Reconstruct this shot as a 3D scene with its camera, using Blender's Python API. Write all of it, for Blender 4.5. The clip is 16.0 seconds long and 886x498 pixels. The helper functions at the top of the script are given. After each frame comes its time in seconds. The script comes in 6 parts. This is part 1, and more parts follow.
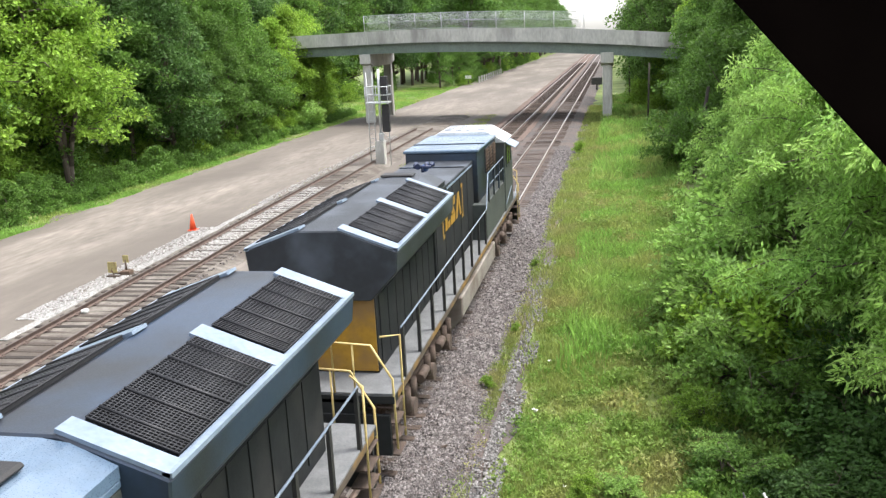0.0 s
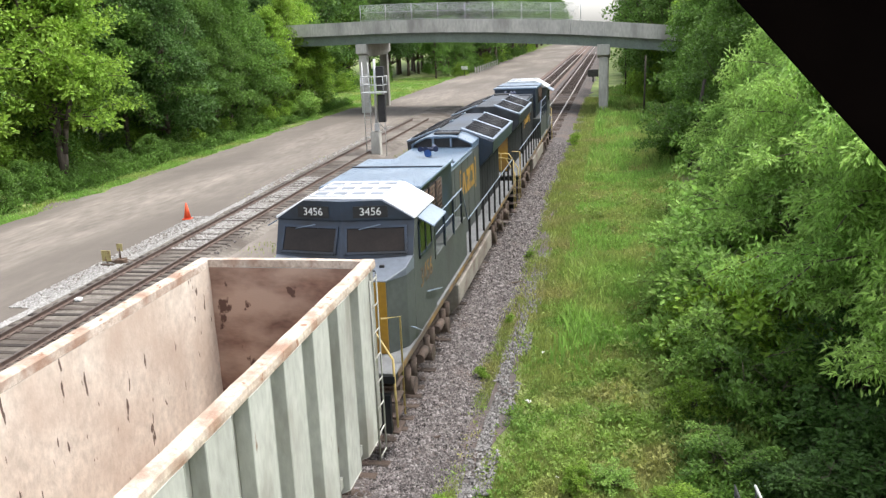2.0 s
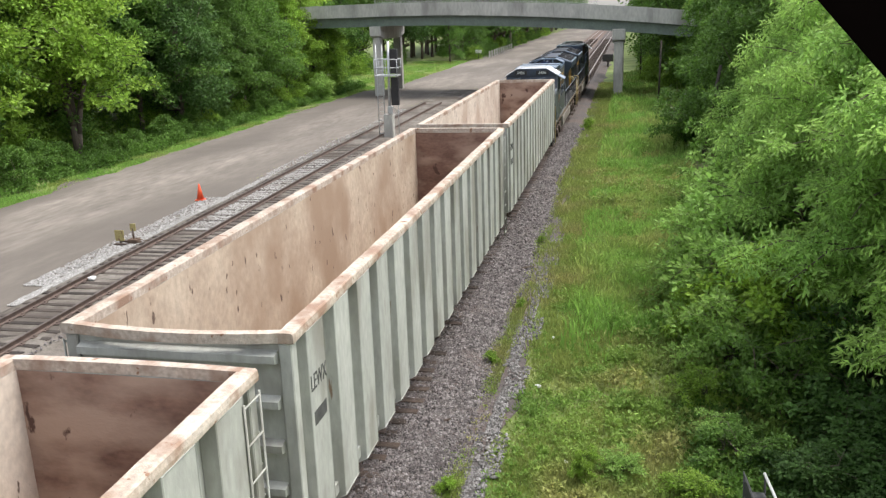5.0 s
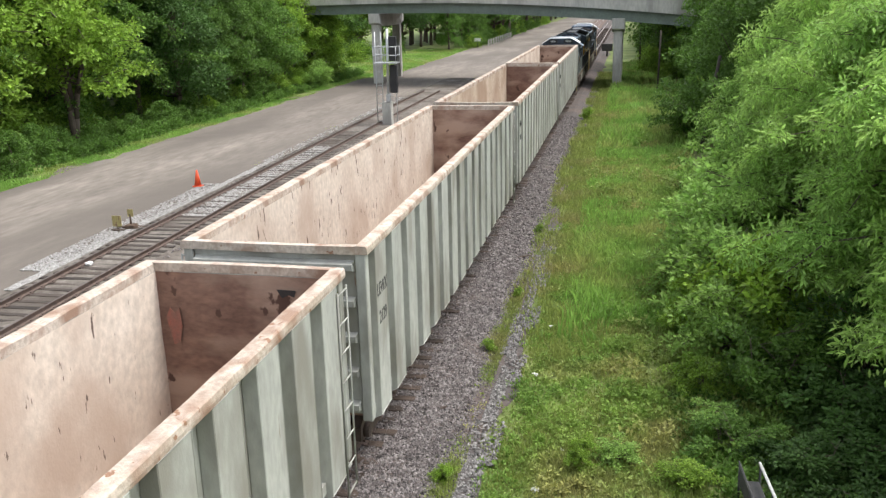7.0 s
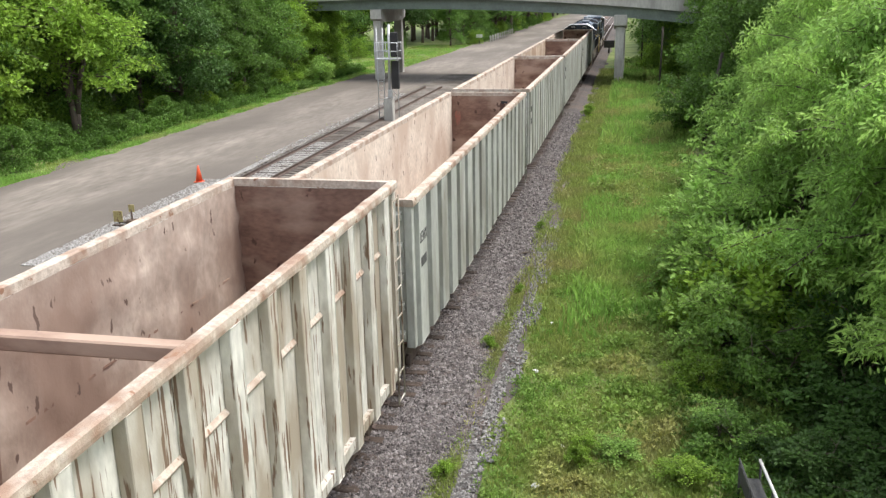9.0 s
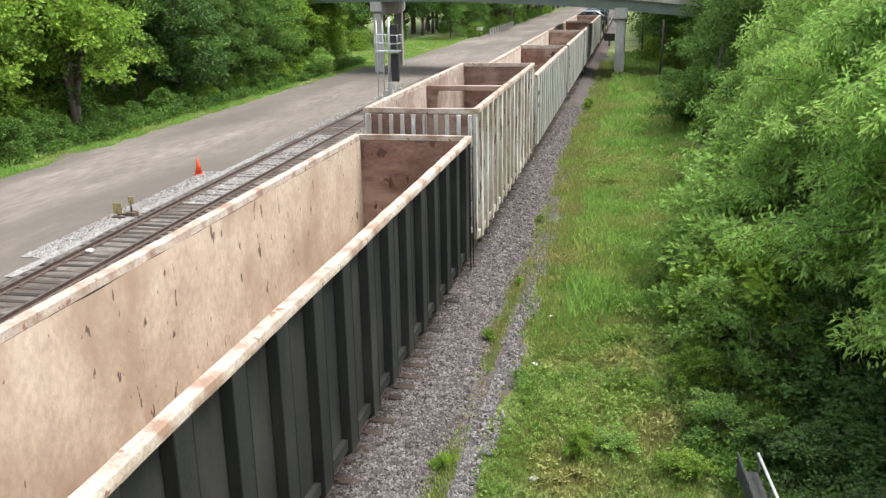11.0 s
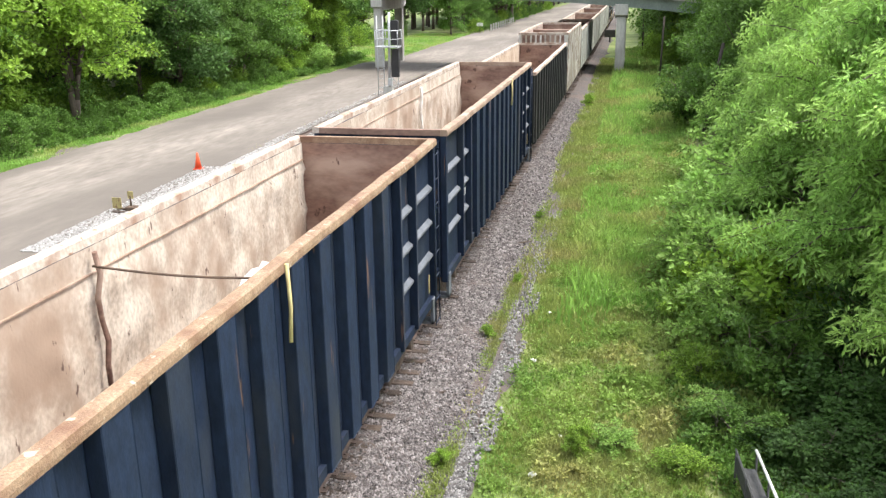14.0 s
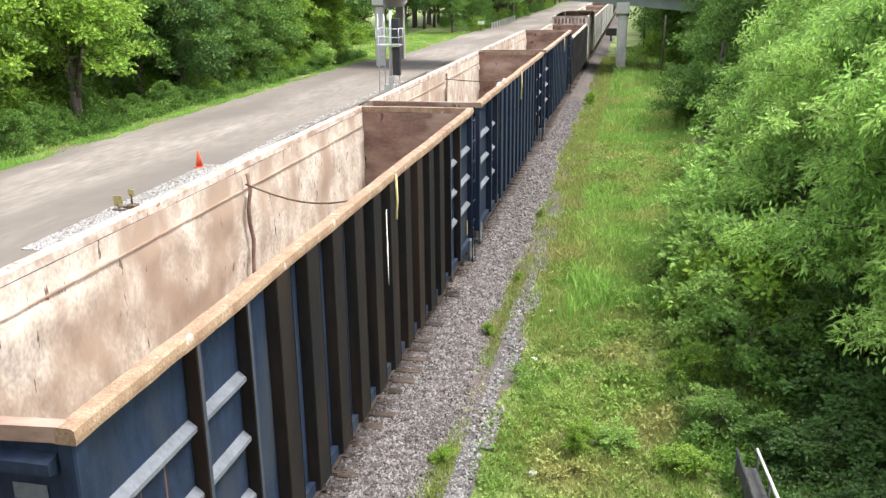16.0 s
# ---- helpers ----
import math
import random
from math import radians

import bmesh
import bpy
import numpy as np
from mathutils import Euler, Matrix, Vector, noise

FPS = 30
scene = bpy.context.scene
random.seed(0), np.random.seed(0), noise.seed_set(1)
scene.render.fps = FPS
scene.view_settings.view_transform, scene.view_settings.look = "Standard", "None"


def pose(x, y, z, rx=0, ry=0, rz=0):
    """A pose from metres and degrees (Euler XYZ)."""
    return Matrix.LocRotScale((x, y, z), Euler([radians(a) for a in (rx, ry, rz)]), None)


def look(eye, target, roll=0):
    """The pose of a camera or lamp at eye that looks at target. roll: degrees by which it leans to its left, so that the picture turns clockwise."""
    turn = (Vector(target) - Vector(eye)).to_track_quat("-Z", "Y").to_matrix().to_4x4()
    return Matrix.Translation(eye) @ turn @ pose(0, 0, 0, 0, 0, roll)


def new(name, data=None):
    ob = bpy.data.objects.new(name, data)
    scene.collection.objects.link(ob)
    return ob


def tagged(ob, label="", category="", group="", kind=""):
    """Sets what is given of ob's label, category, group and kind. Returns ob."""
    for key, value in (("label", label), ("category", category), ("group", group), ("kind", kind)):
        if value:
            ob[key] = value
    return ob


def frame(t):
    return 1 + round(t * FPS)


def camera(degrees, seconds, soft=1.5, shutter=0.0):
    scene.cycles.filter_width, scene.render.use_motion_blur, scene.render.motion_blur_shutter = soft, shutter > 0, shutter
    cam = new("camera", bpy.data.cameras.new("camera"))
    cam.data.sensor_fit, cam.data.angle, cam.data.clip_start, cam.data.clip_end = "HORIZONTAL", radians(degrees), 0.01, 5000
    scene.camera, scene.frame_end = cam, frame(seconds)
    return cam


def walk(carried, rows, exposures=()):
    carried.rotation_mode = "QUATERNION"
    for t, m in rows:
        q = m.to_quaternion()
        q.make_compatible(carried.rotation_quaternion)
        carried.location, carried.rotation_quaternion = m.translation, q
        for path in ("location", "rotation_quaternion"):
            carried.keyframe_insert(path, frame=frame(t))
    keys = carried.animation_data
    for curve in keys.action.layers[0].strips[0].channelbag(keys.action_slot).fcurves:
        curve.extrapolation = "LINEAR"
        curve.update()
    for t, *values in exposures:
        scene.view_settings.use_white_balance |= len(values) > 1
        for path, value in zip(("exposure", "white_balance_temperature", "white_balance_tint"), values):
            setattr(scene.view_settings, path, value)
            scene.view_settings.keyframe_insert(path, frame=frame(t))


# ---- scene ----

# ================= camera and walk =================
cam = camera(54.0, 16.0, soft=1.35)


def aim(eye, down, turn, roll):
    """Camera pose: degrees below the horizon, to the right of the tracks' direction, and of lean."""
    return Matrix.Translation(eye) @ pose(0, 0, 0, 0, 0, -turn) @ pose(0, 0, 0, 90 - down) @ pose(0, 0, 0, 0, 0, -roll)


EYE_A, EYE_B = (0.032, 0.0, 7.952), (0.0, 0.0, 7.92)
walk(cam, [(t, aim(EYE_A if t < 5 else EYE_B, d, y, r)) for t, d, y, r in (
    (0.0, 13.680, -11.767, 2.898), (0.5, 13.743, -11.374, 2.704), (1.0, 13.809, -11.116, 2.690),
    (1.5, 14.018, -11.215, 2.453), (2.0, 14.291, -11.442, 2.384), (2.5, 14.525, -11.599, 2.372),
    (3.0, 14.685, -11.690, 2.336), (3.5, 14.799, -11.742, 2.339), (4.0, 14.865, -11.837, 2.336),
    (4.2, 14.92, -12.02, 2.27), (6.3, 15.93, -12.12, 1.48),
    (6.5, 15.975, -12.129, 1.426), (7.0, 16.056, -12.088, 1.351), (7.5, 16.085, -12.047, 1.320),
    (8.0, 16.110, -11.978, 1.218), (8.5, 16.135, -12.042, 1.184), (9.0, 16.297, -12.170, 1.197),
    (11.5, 16.860, -12.175, 0.924), (12.0, 16.947, -12.230, 0.804), (12.5, 16.904, -12.165, 0.754),
    (13.0, 16.894, -12.153, 0.846), (13.5, 16.906, -12.104, 0.778), (14.0, 17.028, -12.107, 0.776),
    (14.5, 17.141, -12.143, 0.735), (15.0, 17.165, -12.041, 0.739), (15.5, 17.084, -12.074, 0.836),
    (16.0, 17.134, -12.173, 0.737))], exposures=((0.0, 1.8), (0.7, 1.82), (1.5, 1.64), (2.5, 1.45), (3.5, 1.3), (6.5, 1.27), (9.0, 1.32), (11.5, 1.58), (12.5, 1.85), (14.5, 1.92), (16.0, 1.95)))

# ================= light =================
SUN_DIR = Vector((0.45, 0.18, 1.0)).normalized()
world = bpy.data.worlds.new("sky")
scene.world = world
world.use_nodes = True
wn = world.node_tree
wn.nodes.clear()
sky = wn.nodes.new("ShaderNodeTexSky")
sky.sky_type = "NISHITA"
sky.sun_disc = False
sky.sun_elevation = math.asin(SUN_DIR.z)
sky.sun_rotation = math.atan2(SUN_DIR.x, SUN_DIR.y)
sky.air_density, sky.dust_density, sky.ozone_density = 1.0, 2.0, 1.0
hsv = wn.nodes.new("ShaderNodeHueSaturation")
hsv.inputs["Saturation"].default_value = 0.3
back = wn.nodes.new("ShaderNodeBackground")
back.inputs["Strength"].default_value = 0.15
wout = wn.nodes.new("ShaderNodeOutputWorld")
wn.links.new(sky.outputs[0], hsv.inputs["Color"])
wn.links.new(hsv.outputs[0], back.inputs["Color"])
wn.links.new(back.outputs[0], wout.inputs["Surface"])
sun = new("sun", bpy.data.lights.new("sun", "SUN"))
sun.data.energy, sun.data.angle, sun.data.color = 1.5, radians(20), (1.0, 0.96, 0.9)
sun.matrix_world = look(SUN_DIR * 60, (0, 0, 0))


# ================= materials =================
def mat(name, a, b, scale=3.0, rough=0.75, metal=0.0, bump=0.25, fine=60.0, stretch=(1, 1, 1), stain=None, cover=0.35, stain_scale=1.2,
        chips=None, chip_cover=0.12, chip_scale=7.0, chip_stretch=(1, 1, 1), island=0.0, each=0.0, soft_light=0.0, spec=0.4, mottle=0.13):
    """Two colours mixed by noise, with optional large stains, chips, variation by island or by object, and relief."""
    m = bpy.data.materials.new(name)
    m.use_nodes = True
    t = m.node_tree
    t.nodes.clear()
    N, L = t.nodes.new, t.links.new
    out, bsdf = N("ShaderNodeOutputMaterial"), N("ShaderNodeBsdfPrincipled")
    co, mp = N("ShaderNodeTexCoord"), N("ShaderNodeMapping")
    L(co.outputs["Object"], mp.inputs["Vector"])
    mp.inputs["Scale"].default_value = stretch
    where = mp.outputs[0]
    if each:
        info, add = N("ShaderNodeObjectInfo"), N("ShaderNodeVectorMath")
        add.operation = "MULTIPLY_ADD"
        L(info.outputs["Random"], add.inputs[0])
        add.inputs[1].default_value = (37, 53, 19)
        L(where, add.inputs[2])
        where = add.outputs[0]

    def noise_at(s, detail=4.0, at=None):
        n = N("ShaderNodeTexNoise")
        n.inputs["Scale"].default_value, n.inputs["Detail"].default_value = s, detail
        L(at or where, n.inputs["Vector"])
        return n.outputs["Fac"]

    def ramp(value, lo, hi):
        r = N("ShaderNodeMapRange")
        r.inputs["From Min"].default_value, r.inputs["From Max"].default_value = lo, hi
        L(value, r.inputs["Value"])
        return r.outputs[0]

    def mix(fac, x, y):
        n = N("ShaderNodeMix")
        n.data_type = "RGBA"
        L(fac, n.inputs[0])
        for v, s in ((x, n.inputs[6]), (y, n.inputs[7])):
            if isinstance(v, tuple):
                s.default_value = (*v, 1)
            else:
                L(v, s)
        return n.outputs[2]

    colour = mix(ramp(noise_at(scale, 6.0), 0.32, 0.68), a, b)
    grain = noise_at(fine, 3.0)
    if mottle:
        mk, mv = N("ShaderNodeHueSaturation"), N("ShaderNodeMapRange")
        mv.inputs["From Min"].default_value, mv.inputs["From Max"].default_value = 0.3, 0.7
        mv.inputs["To Min"].default_value, mv.inputs["To Max"].default_value = 1 - mottle, 1 + mottle
        L(noise_at(scale * 7.0, 5.0), mv.inputs["Value"])
        L(mv.outputs[0], mk.inputs["Value"])
        L(colour, mk.inputs["Color"])
        colour = mk.outputs[0]
    if stain:
        colour = mix(ramp(noise_at(stain_scale, 5.0), 0.72 - cover, 0.86 - cover * 0.8), colour, stain)
    if chips:
        cm = N("ShaderNodeMapping")
        cm.inputs["Scale"].default_value = chip_stretch
        L(where, cm.inputs["Vector"])
        lo = 0.68 - chip_cover
        colour = mix(ramp(noise_at(chip_scale, 7.0, cm.outputs[0]), lo, lo + 0.03), colour, chips)
    val = None
    if island:
        geo = N("ShaderNodeNewGeometry")
        val = ramp(geo.outputs["Random Per Island"], -1.0, 2.0)
        k = N("ShaderNodeHueSaturation")
        v = N("ShaderNodeMapRange")
        v.inputs["To Min"].default_value, v.inputs["To Max"].default_value = 1 - island, 1 + island
        L(geo.outputs["Random Per Island"], v.inputs["Value"])
        L(v.outputs[0], k.inputs["Value"])
        L(colour, k.inputs["Color"])
        colour = k.outputs[0]
    if each:
        k, v = N("ShaderNodeHueSaturation"), N("ShaderNodeMapRange")
        v.inputs["To Min"].default_value, v.inputs["To Max"].default_value = 1 - each, 1 + each
        L(info.outputs["Random"], v.inputs["Value"])
        L(v.outputs[0], k.inputs["Value"])
        L(colour, k.inputs["Color"])
        colour = k.outputs[0]
    L(colour, bsdf.inputs["Base Color"])
    rr = N("ShaderNodeMapRange")
    rr.inputs["To Min"].default_value, rr.inputs["To Max"].default_value = max(0.03, rough - 0.12), min(1, rough + 0.12)
    L(grain, rr.inputs["Value"])
    L(rr.outputs[0], bsdf.inputs["Roughness"])
    bsdf.inputs["Metallic"].default_value = metal
    bsdf.inputs["Specular IOR Level"].default_value = spec
    if bump:
        bp = N("ShaderNodeBump")
        bp.inputs["Strength"].default_value, bp.inputs["Distance"].default_value = bump, 0.02
        L(grain, bp.inputs["Height"])
        L(bp.outputs[0], bsdf.inputs["Normal"])
    if soft_light:
        tr, ms = N("ShaderNodeBsdfTranslucent"), N("ShaderNodeMixShader")
        ms.inputs[0].default_value = soft_light
        L(colour, tr.inputs["Color"])
        L(bsdf.outputs[0], ms.inputs[1])
        L(tr.outputs[0], ms.inputs[2])
        L(ms.outputs[0], out.inputs["Surface"])
    else:
        L(bsdf.outputs[0], out.inputs["Surface"])
    return m


M_SOIL = mat("soil_and_thatch", (0.17, 0.225, 0.06), (0.20, 0.21, 0.085), 0.6, 0.95, bump=0.5, fine=25, stain=(0.10, 0.15, 0.035), cover=0.3, stain_scale=0.3)
M_ROAD = mat("dirt_and_gravel", (0.22, 0.192, 0.165), (0.152, 0.131, 0.112), 0.5, 0.95, bump=0.5, fine=18, stretch=(1, 0.25, 1), stain=(0.12, 0.103, 0.088), cover=0.34, stain_scale=0.16, mottle=0.22)
M_BALLAST = mat("ballast_bed", (0.10, 0.089, 0.085), (0.058, 0.05, 0.048), 9, 0.95, bump=1.0, fine=22, stain=(0.11, 0.085, 0.075), cover=0.3, stain_scale=0.5)
M_RUSTBED = mat("rust_stained_ballast", (0.16, 0.11, 0.09), (0.10, 0.072, 0.06), 8, 0.95, bump=1.0, fine=22)
M_SIDEBED = mat("grimy_siding_ballast", (0.20, 0.18, 0.155), (0.12, 0.103, 0.088), 4, 0.95, bump=1.0, fine=20, stain=(0.085, 0.07, 0.058), cover=0.32, stain_scale=0.5)
M_STONE = mat("ballast_stone", (0.205, 0.187, 0.183), (0.085, 0.072, 0.07), 5, 0.9, bump=0.2, island=0.75)
M_STONE_PALE = mat("pale_shoulder_stone", (0.25, 0.242, 0.236), (0.125, 0.116, 0.113), 5, 0.9, bump=0.2, island=0.6)
M_LIME = mat("pale_limestone", (0.40, 0.39, 0.375), (0.29, 0.28, 0.265), 5, 0.95, bump=0.3, island=0.25)
M_RAIL = mat("rail_steel", (0.16, 0.115, 0.095), (0.10, 0.075, 0.065), 6, 0.7, 0.3)
M_RAILTOP = mat("polished_rail_head", (0.55, 0.50, 0.47), (0.42, 0.36, 0.33), 3, 0.35, 0.8, bump=0.05)
M_OLDRAIL = mat("dull_rail_head", (0.12, 0.098, 0.088), (0.085, 0.068, 0.06), 3, 0.6, 0.3, bump=0.1)
M_TIE = mat("weathered_tie", (0.085, 0.06, 0.047), (0.045, 0.034, 0.028), 5, 0.95, bump=0.6, fine=30, stretch=(0.3, 3, 3), each=0.35)
M_TIE_OLD = mat("grey_worn_tie", (0.07, 0.055, 0.045), (0.036, 0.029, 0.025), 5, 0.95, bump=0.6, fine=30, stretch=(0.3, 3, 3), each=0.4)
M_CONCRETE = mat("weathered_concrete", (0.50, 0.49, 0.45), (0.40, 0.39, 0.36), 0.9, 0.9, bump=0.25, fine=30, stain=(0.27, 0.26, 0.24), cover=0.22, stain_scale=0.5, stretch=(1, 1, 0.35))
M_GIRDER = mat("green_grey_girder", (0.19, 0.23, 0.20), (0.15, 0.18, 0.16), 1.0, 0.7, bump=0.1)
M_GALV = mat("galvanized_steel", (0.55, 0.56, 0.56), (0.43, 0.44, 0.45), 5, 0.5, 0.55, bump=0.1)
M_BLACK = mat("black_paint", (0.018, 0.018, 0.02), (0.03, 0.028, 0.028), 5, 0.6, bump=0.15, each=0.2)
M_BRACE = mat("black_rubber_sleeve", (0.0022, 0.0016, 0.0015), (0.003, 0.0022, 0.002), 5, 1.0, bump=0.0, spec=0.0)
M_BARK = mat("bark", (0.13, 0.10, 0.075), (0.07, 0.055, 0.045), 4, 0.95, bump=0.8, fine=18, stretch=(2, 2, 0.4))
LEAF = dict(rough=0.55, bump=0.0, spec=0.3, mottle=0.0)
# Pale leaf, brightened in colour where the near trees' visible sides get little sun.
M_LEAF_N = mat("brightened_elder_leaf", (0.315, 0.475, 0.115), (0.21, 0.37, 0.08), 0.5, island=0.4, soft_light=0.48, each=0.1, **LEAF)
M_LEAF_W = mat("low_weed_leaf", (0.265, 0.38, 0.085), (0.165, 0.295, 0.058), 0.7, island=0.35, soft_light=0.45, stain=(0.35, 0.35, 0.12), cover=0.25, stain_scale=0.5, **LEAF)
M_LEAF_A = mat("fresh_leaf", (0.25, 0.385, 0.05), (0.18, 0.31, 0.042), 0.35, island=0.4, soft_light=0.45, each=0.12, **LEAF)
M_LEAF_B = mat("mid_green_leaf", (0.125, 0.235, 0.04), (0.09, 0.175, 0.032), 0.35, island=0.4, soft_light=0.42, each=0.15, **LEAF)
M_LEAF_C = mat("deep_green_leaf", (0.085, 0.17, 0.038), (0.06, 0.125, 0.03), 0.35, island=0.4, soft_light=0.4, each=0.15, **LEAF)
M_GRASS = mat("tall_grass", (0.29, 0.465, 0.105), (0.20, 0.375, 0.072), 0.35, 0.7, bump=0, island=0.3, soft_light=0.48, stain=(0.37, 0.42, 0.13), cover=0.26, stain_scale=0.25)
M_DRYGRASS = mat("short_dry_grass", (0.32, 0.375, 0.11), (0.225, 0.305, 0.075), 0.5, 0.8, bump=0, island=0.3, soft_light=0.45, stain=(0.36, 0.35, 0.14), cover=0.24, stain_scale=0.5)


# ================= mesh helpers =================
def box(bm, x0, x1, y0, y1, z0, z1):
    v = [bm.verts.new(p) for p in ((x0, y0, z0), (x1, y0, z0), (x1, y1, z0), (x0, y1, z0), (x0, y0, z1), (x1, y0, z1), (x1, y1, z1), (x0, y1, z1))]
    for f in ((3, 2, 1, 0), (4, 5, 6, 7), (0, 1, 5, 4), (1, 2, 6, 5), (2, 3, 7, 6), (3, 0, 4, 7)):
        bm.faces.new([v[i] for i in f])


def prism(bm, outline, lo, hi, axis="y"):
    """Extrude a flat outline: (x, z) pairs along y, (y, z) pairs along x, or (x, y) pairs along z."""
    put = {"y": lambda a, b, c: (a, c, b), "x": lambda a, b, c: (c, a, b), "z": lambda a, b, c: (a, b, c)}[axis]
    r0 = [bm.verts.new(put(a, b, lo)) for a, b in outline]
    r1 = [bm.verts.new(put(a, b, hi)) for a, b in outline]
    n = len(outline)
    fs = [bm.faces.new(r0), bm.faces.new(r1)] + [bm.faces.new((r0[i], r0[(i + 1) % n], r1[(i + 1) % n], r1[i])) for i in range(n)]
    bmesh.ops.recalc_face_normals(bm, faces=fs)


def tube(bm, p, q, r, n=8, r2=None):
    p, q = Vector(p), Vector(q)
    d = (q - p).normalized()
    u = d.orthogonal().normalized()
    w = d.cross(u)
    rings = []
    for c, s in ((p, r), (q, r if r2 is None else r2)):
        rings.append([bm.verts.new(c + (u * math.cos(a) + w * math.sin(a)) * s) for a in [2 * math.pi * i / n for i in range(n)]])
    for i in range(n):
        bm.faces.new((rings[0][i], rings[0][(i + 1) % n], rings[1][(i + 1) % n], rings[1][i])).smooth = True
    bm.faces.new(rings[0][::-1])
    bm.faces.new(rings[1])


def path_tube(bm, pts, r, n=6):
    pts = [Vector(p) for p in pts]
    closed = (pts[0] - pts[-1]).length < 1e-6
    rings = []
    for i, p in enumerate(pts):
        d = (pts[min(i + 1, len(pts) - 1)] - pts[max(i - 1, 0)]).normalized()
        if closed and i in (0, len(pts) - 1):
            d = (pts[1] - pts[-2]).normalized()
        u = d.cross(Vector((0.31, 0.17, 0.93))).normalized()
        w = d.cross(u)
        rings.append([bm.verts.new(p + (u * math.cos(a) + w * math.sin(a)) * r) for a in [2 * math.pi * k / n for k in range(n)]])
    for p, q in zip(rings, rings[1:]):
        for k in range(n):
            bm.faces.new((p[k], p[(k + 1) % n], q[(k + 1) % n], q[k])).smooth = True
    bm.faces.new(rings[0][::-1])
    bm.faces.new(rings[-1])


def mesh_of(bm, name, material, bevel=0.0):
    if bevel:
        bmesh.ops.bevel(bm, geom=list(bm.edges), offset=bevel, segments=1, affect="EDGES", clamp_overlap=True)
    bmesh.ops.recalc_face_normals(bm, faces=list(bm.faces))
    me = bpy.data.meshes.new(name)
    bm.to_mesh(me)
    bm.free()
    me.materials.append(material)
    return me


def part(name, bm, material, parent=None, label="", bevel=0.0):
    ob = new(name, mesh_of(bm, name, material, bevel))
    ob.parent = parent
    return tagged(ob, label)


def part_box(name, dims, material, parent=None, label="", bevel=0.0):
    bm = bmesh.new()
    box(bm, *dims)
    return part(name, bm, material, parent, label, bevel)


def share(name, me, parent, m):
    ob = new(name, me)
    ob.parent = parent
    ob.matrix_basis = m
    return ob


def thing(name, label, category, at=Matrix(), group=""):
    ob = new(name)
    ob.empty_display_size = 0.3
    ob.matrix_basis = at
    return tagged(ob, label, category, group)


def polys(name, verts, faces, material):
    me = bpy.data.meshes.new(name)
    me.from_pydata(verts, [], faces)
    me.materials.append(material)
    return me


def writing(text, size, m, material, parent, name="lettering", label="", stretch=1.0):
    """Letters as a thin mesh; the text's x runs right and y up in the pose m."""
    cu = bpy.data.curves.new(name, "FONT")
    cu.body, cu.size, cu.extrude, cu.align_x, cu.align_y = text, size, 0.004, "CENTER", "CENTER"
    tmp = new(name, cu)
    me = bpy.data.meshes.new_from_object(tmp.evaluated_get(bpy.context.evaluated_depsgraph_get()))
    bpy.data.objects.remove(tmp)
    me.materials.clear()
    me.materials.append(material)
    ob = new(name, me)
    ob.parent = parent
    ob.matrix_basis = m @ Matrix.Diagonal((stretch, 1, 1, 1))
    return tagged(ob, label)


# ================= ground =================
TRACK_X, MID_X, V = -5.525, -9.144, 11.4


def left_x(y):
    return -15.653 - 0.039 * y + 0.000218 * y * y if y < 90 else -17.4 + 0.00003 * (y - 90) ** 2


def strip(name, x_lo, x_hi, y_lo, y_hi, z, material, step=1.5, cols=6, wobble=0.25, bumps=0.02, seed=0):
    """A ground sheet with uneven edges; x_lo, x_hi are numbers or functions of y."""
    rng = random.Random(seed)
    fx = [v if callable(v) else (lambda y, v=v: v) for v in (x_lo, x_hi)]
    rows = int((y_hi - y_lo) / step) + 1
    vs, fs = [], []
    for j in range(rows):
        y = y_lo + (y_hi - y_lo) * j / (rows - 1)
        a = fx[0](y) + wobble * noise.noise((y * 0.35, seed * 7.7, 1)) * 2
        b = fx[1](y) + wobble * noise.noise((y * 0.35, seed * 3.1 + 50, 4)) * 2
        for i in range(cols + 1):
            vs.append((a + (b - a) * i / cols, y, z + bumps * noise.noise((i * 1.7, y * 0.5, seed)) - (0.03 if i in (0, cols) else 0)))
    for j in range(rows - 1):
        for i in range(cols):
            k = j * (cols + 1) + i
            fs.append((k, k + 1, k + cols + 2, k + cols + 1))
    return new(name, polys(name, vs, fs, material))


GZ = -0.5
bm = bmesh.new()
xs = [-900, -200, -80, -45, -33, -25, -12, -3, 0, 4, 10, 30, 80, 300, 900]
ys = [-60, -10, 0, 10, 20, 30, 45, 60, 80, 100, 140, 200, 300, 600, 1500]
grid = [[bm.verts.new((x, y, GZ + (0.25 if x < -33 else 0) + (0.3 if x >= 10 else 0))) for x in xs] for y in ys]
for j in range(len(ys) - 1):
    for i in range(len(xs) - 1):
        bm.faces.new((grid[j][i], grid[j][i + 1], grid[j + 1][i + 1], grid[j + 1][i]))
tagged(part("ground", bm, M_SOIL), "soil and thatch ground beside the tracks", "ground", kind="structure")
tagged(strip("gravel_road", lambda y: -29.3 if y < 95 else -27 + 0.01 * (y - 95), -11.2, -20, 420, GZ + 0.1, M_ROAD, 1.5, 12, 0.5, 0.04, 1), "pale packed dirt and gravel road beside the siding", "road", kind="structure")
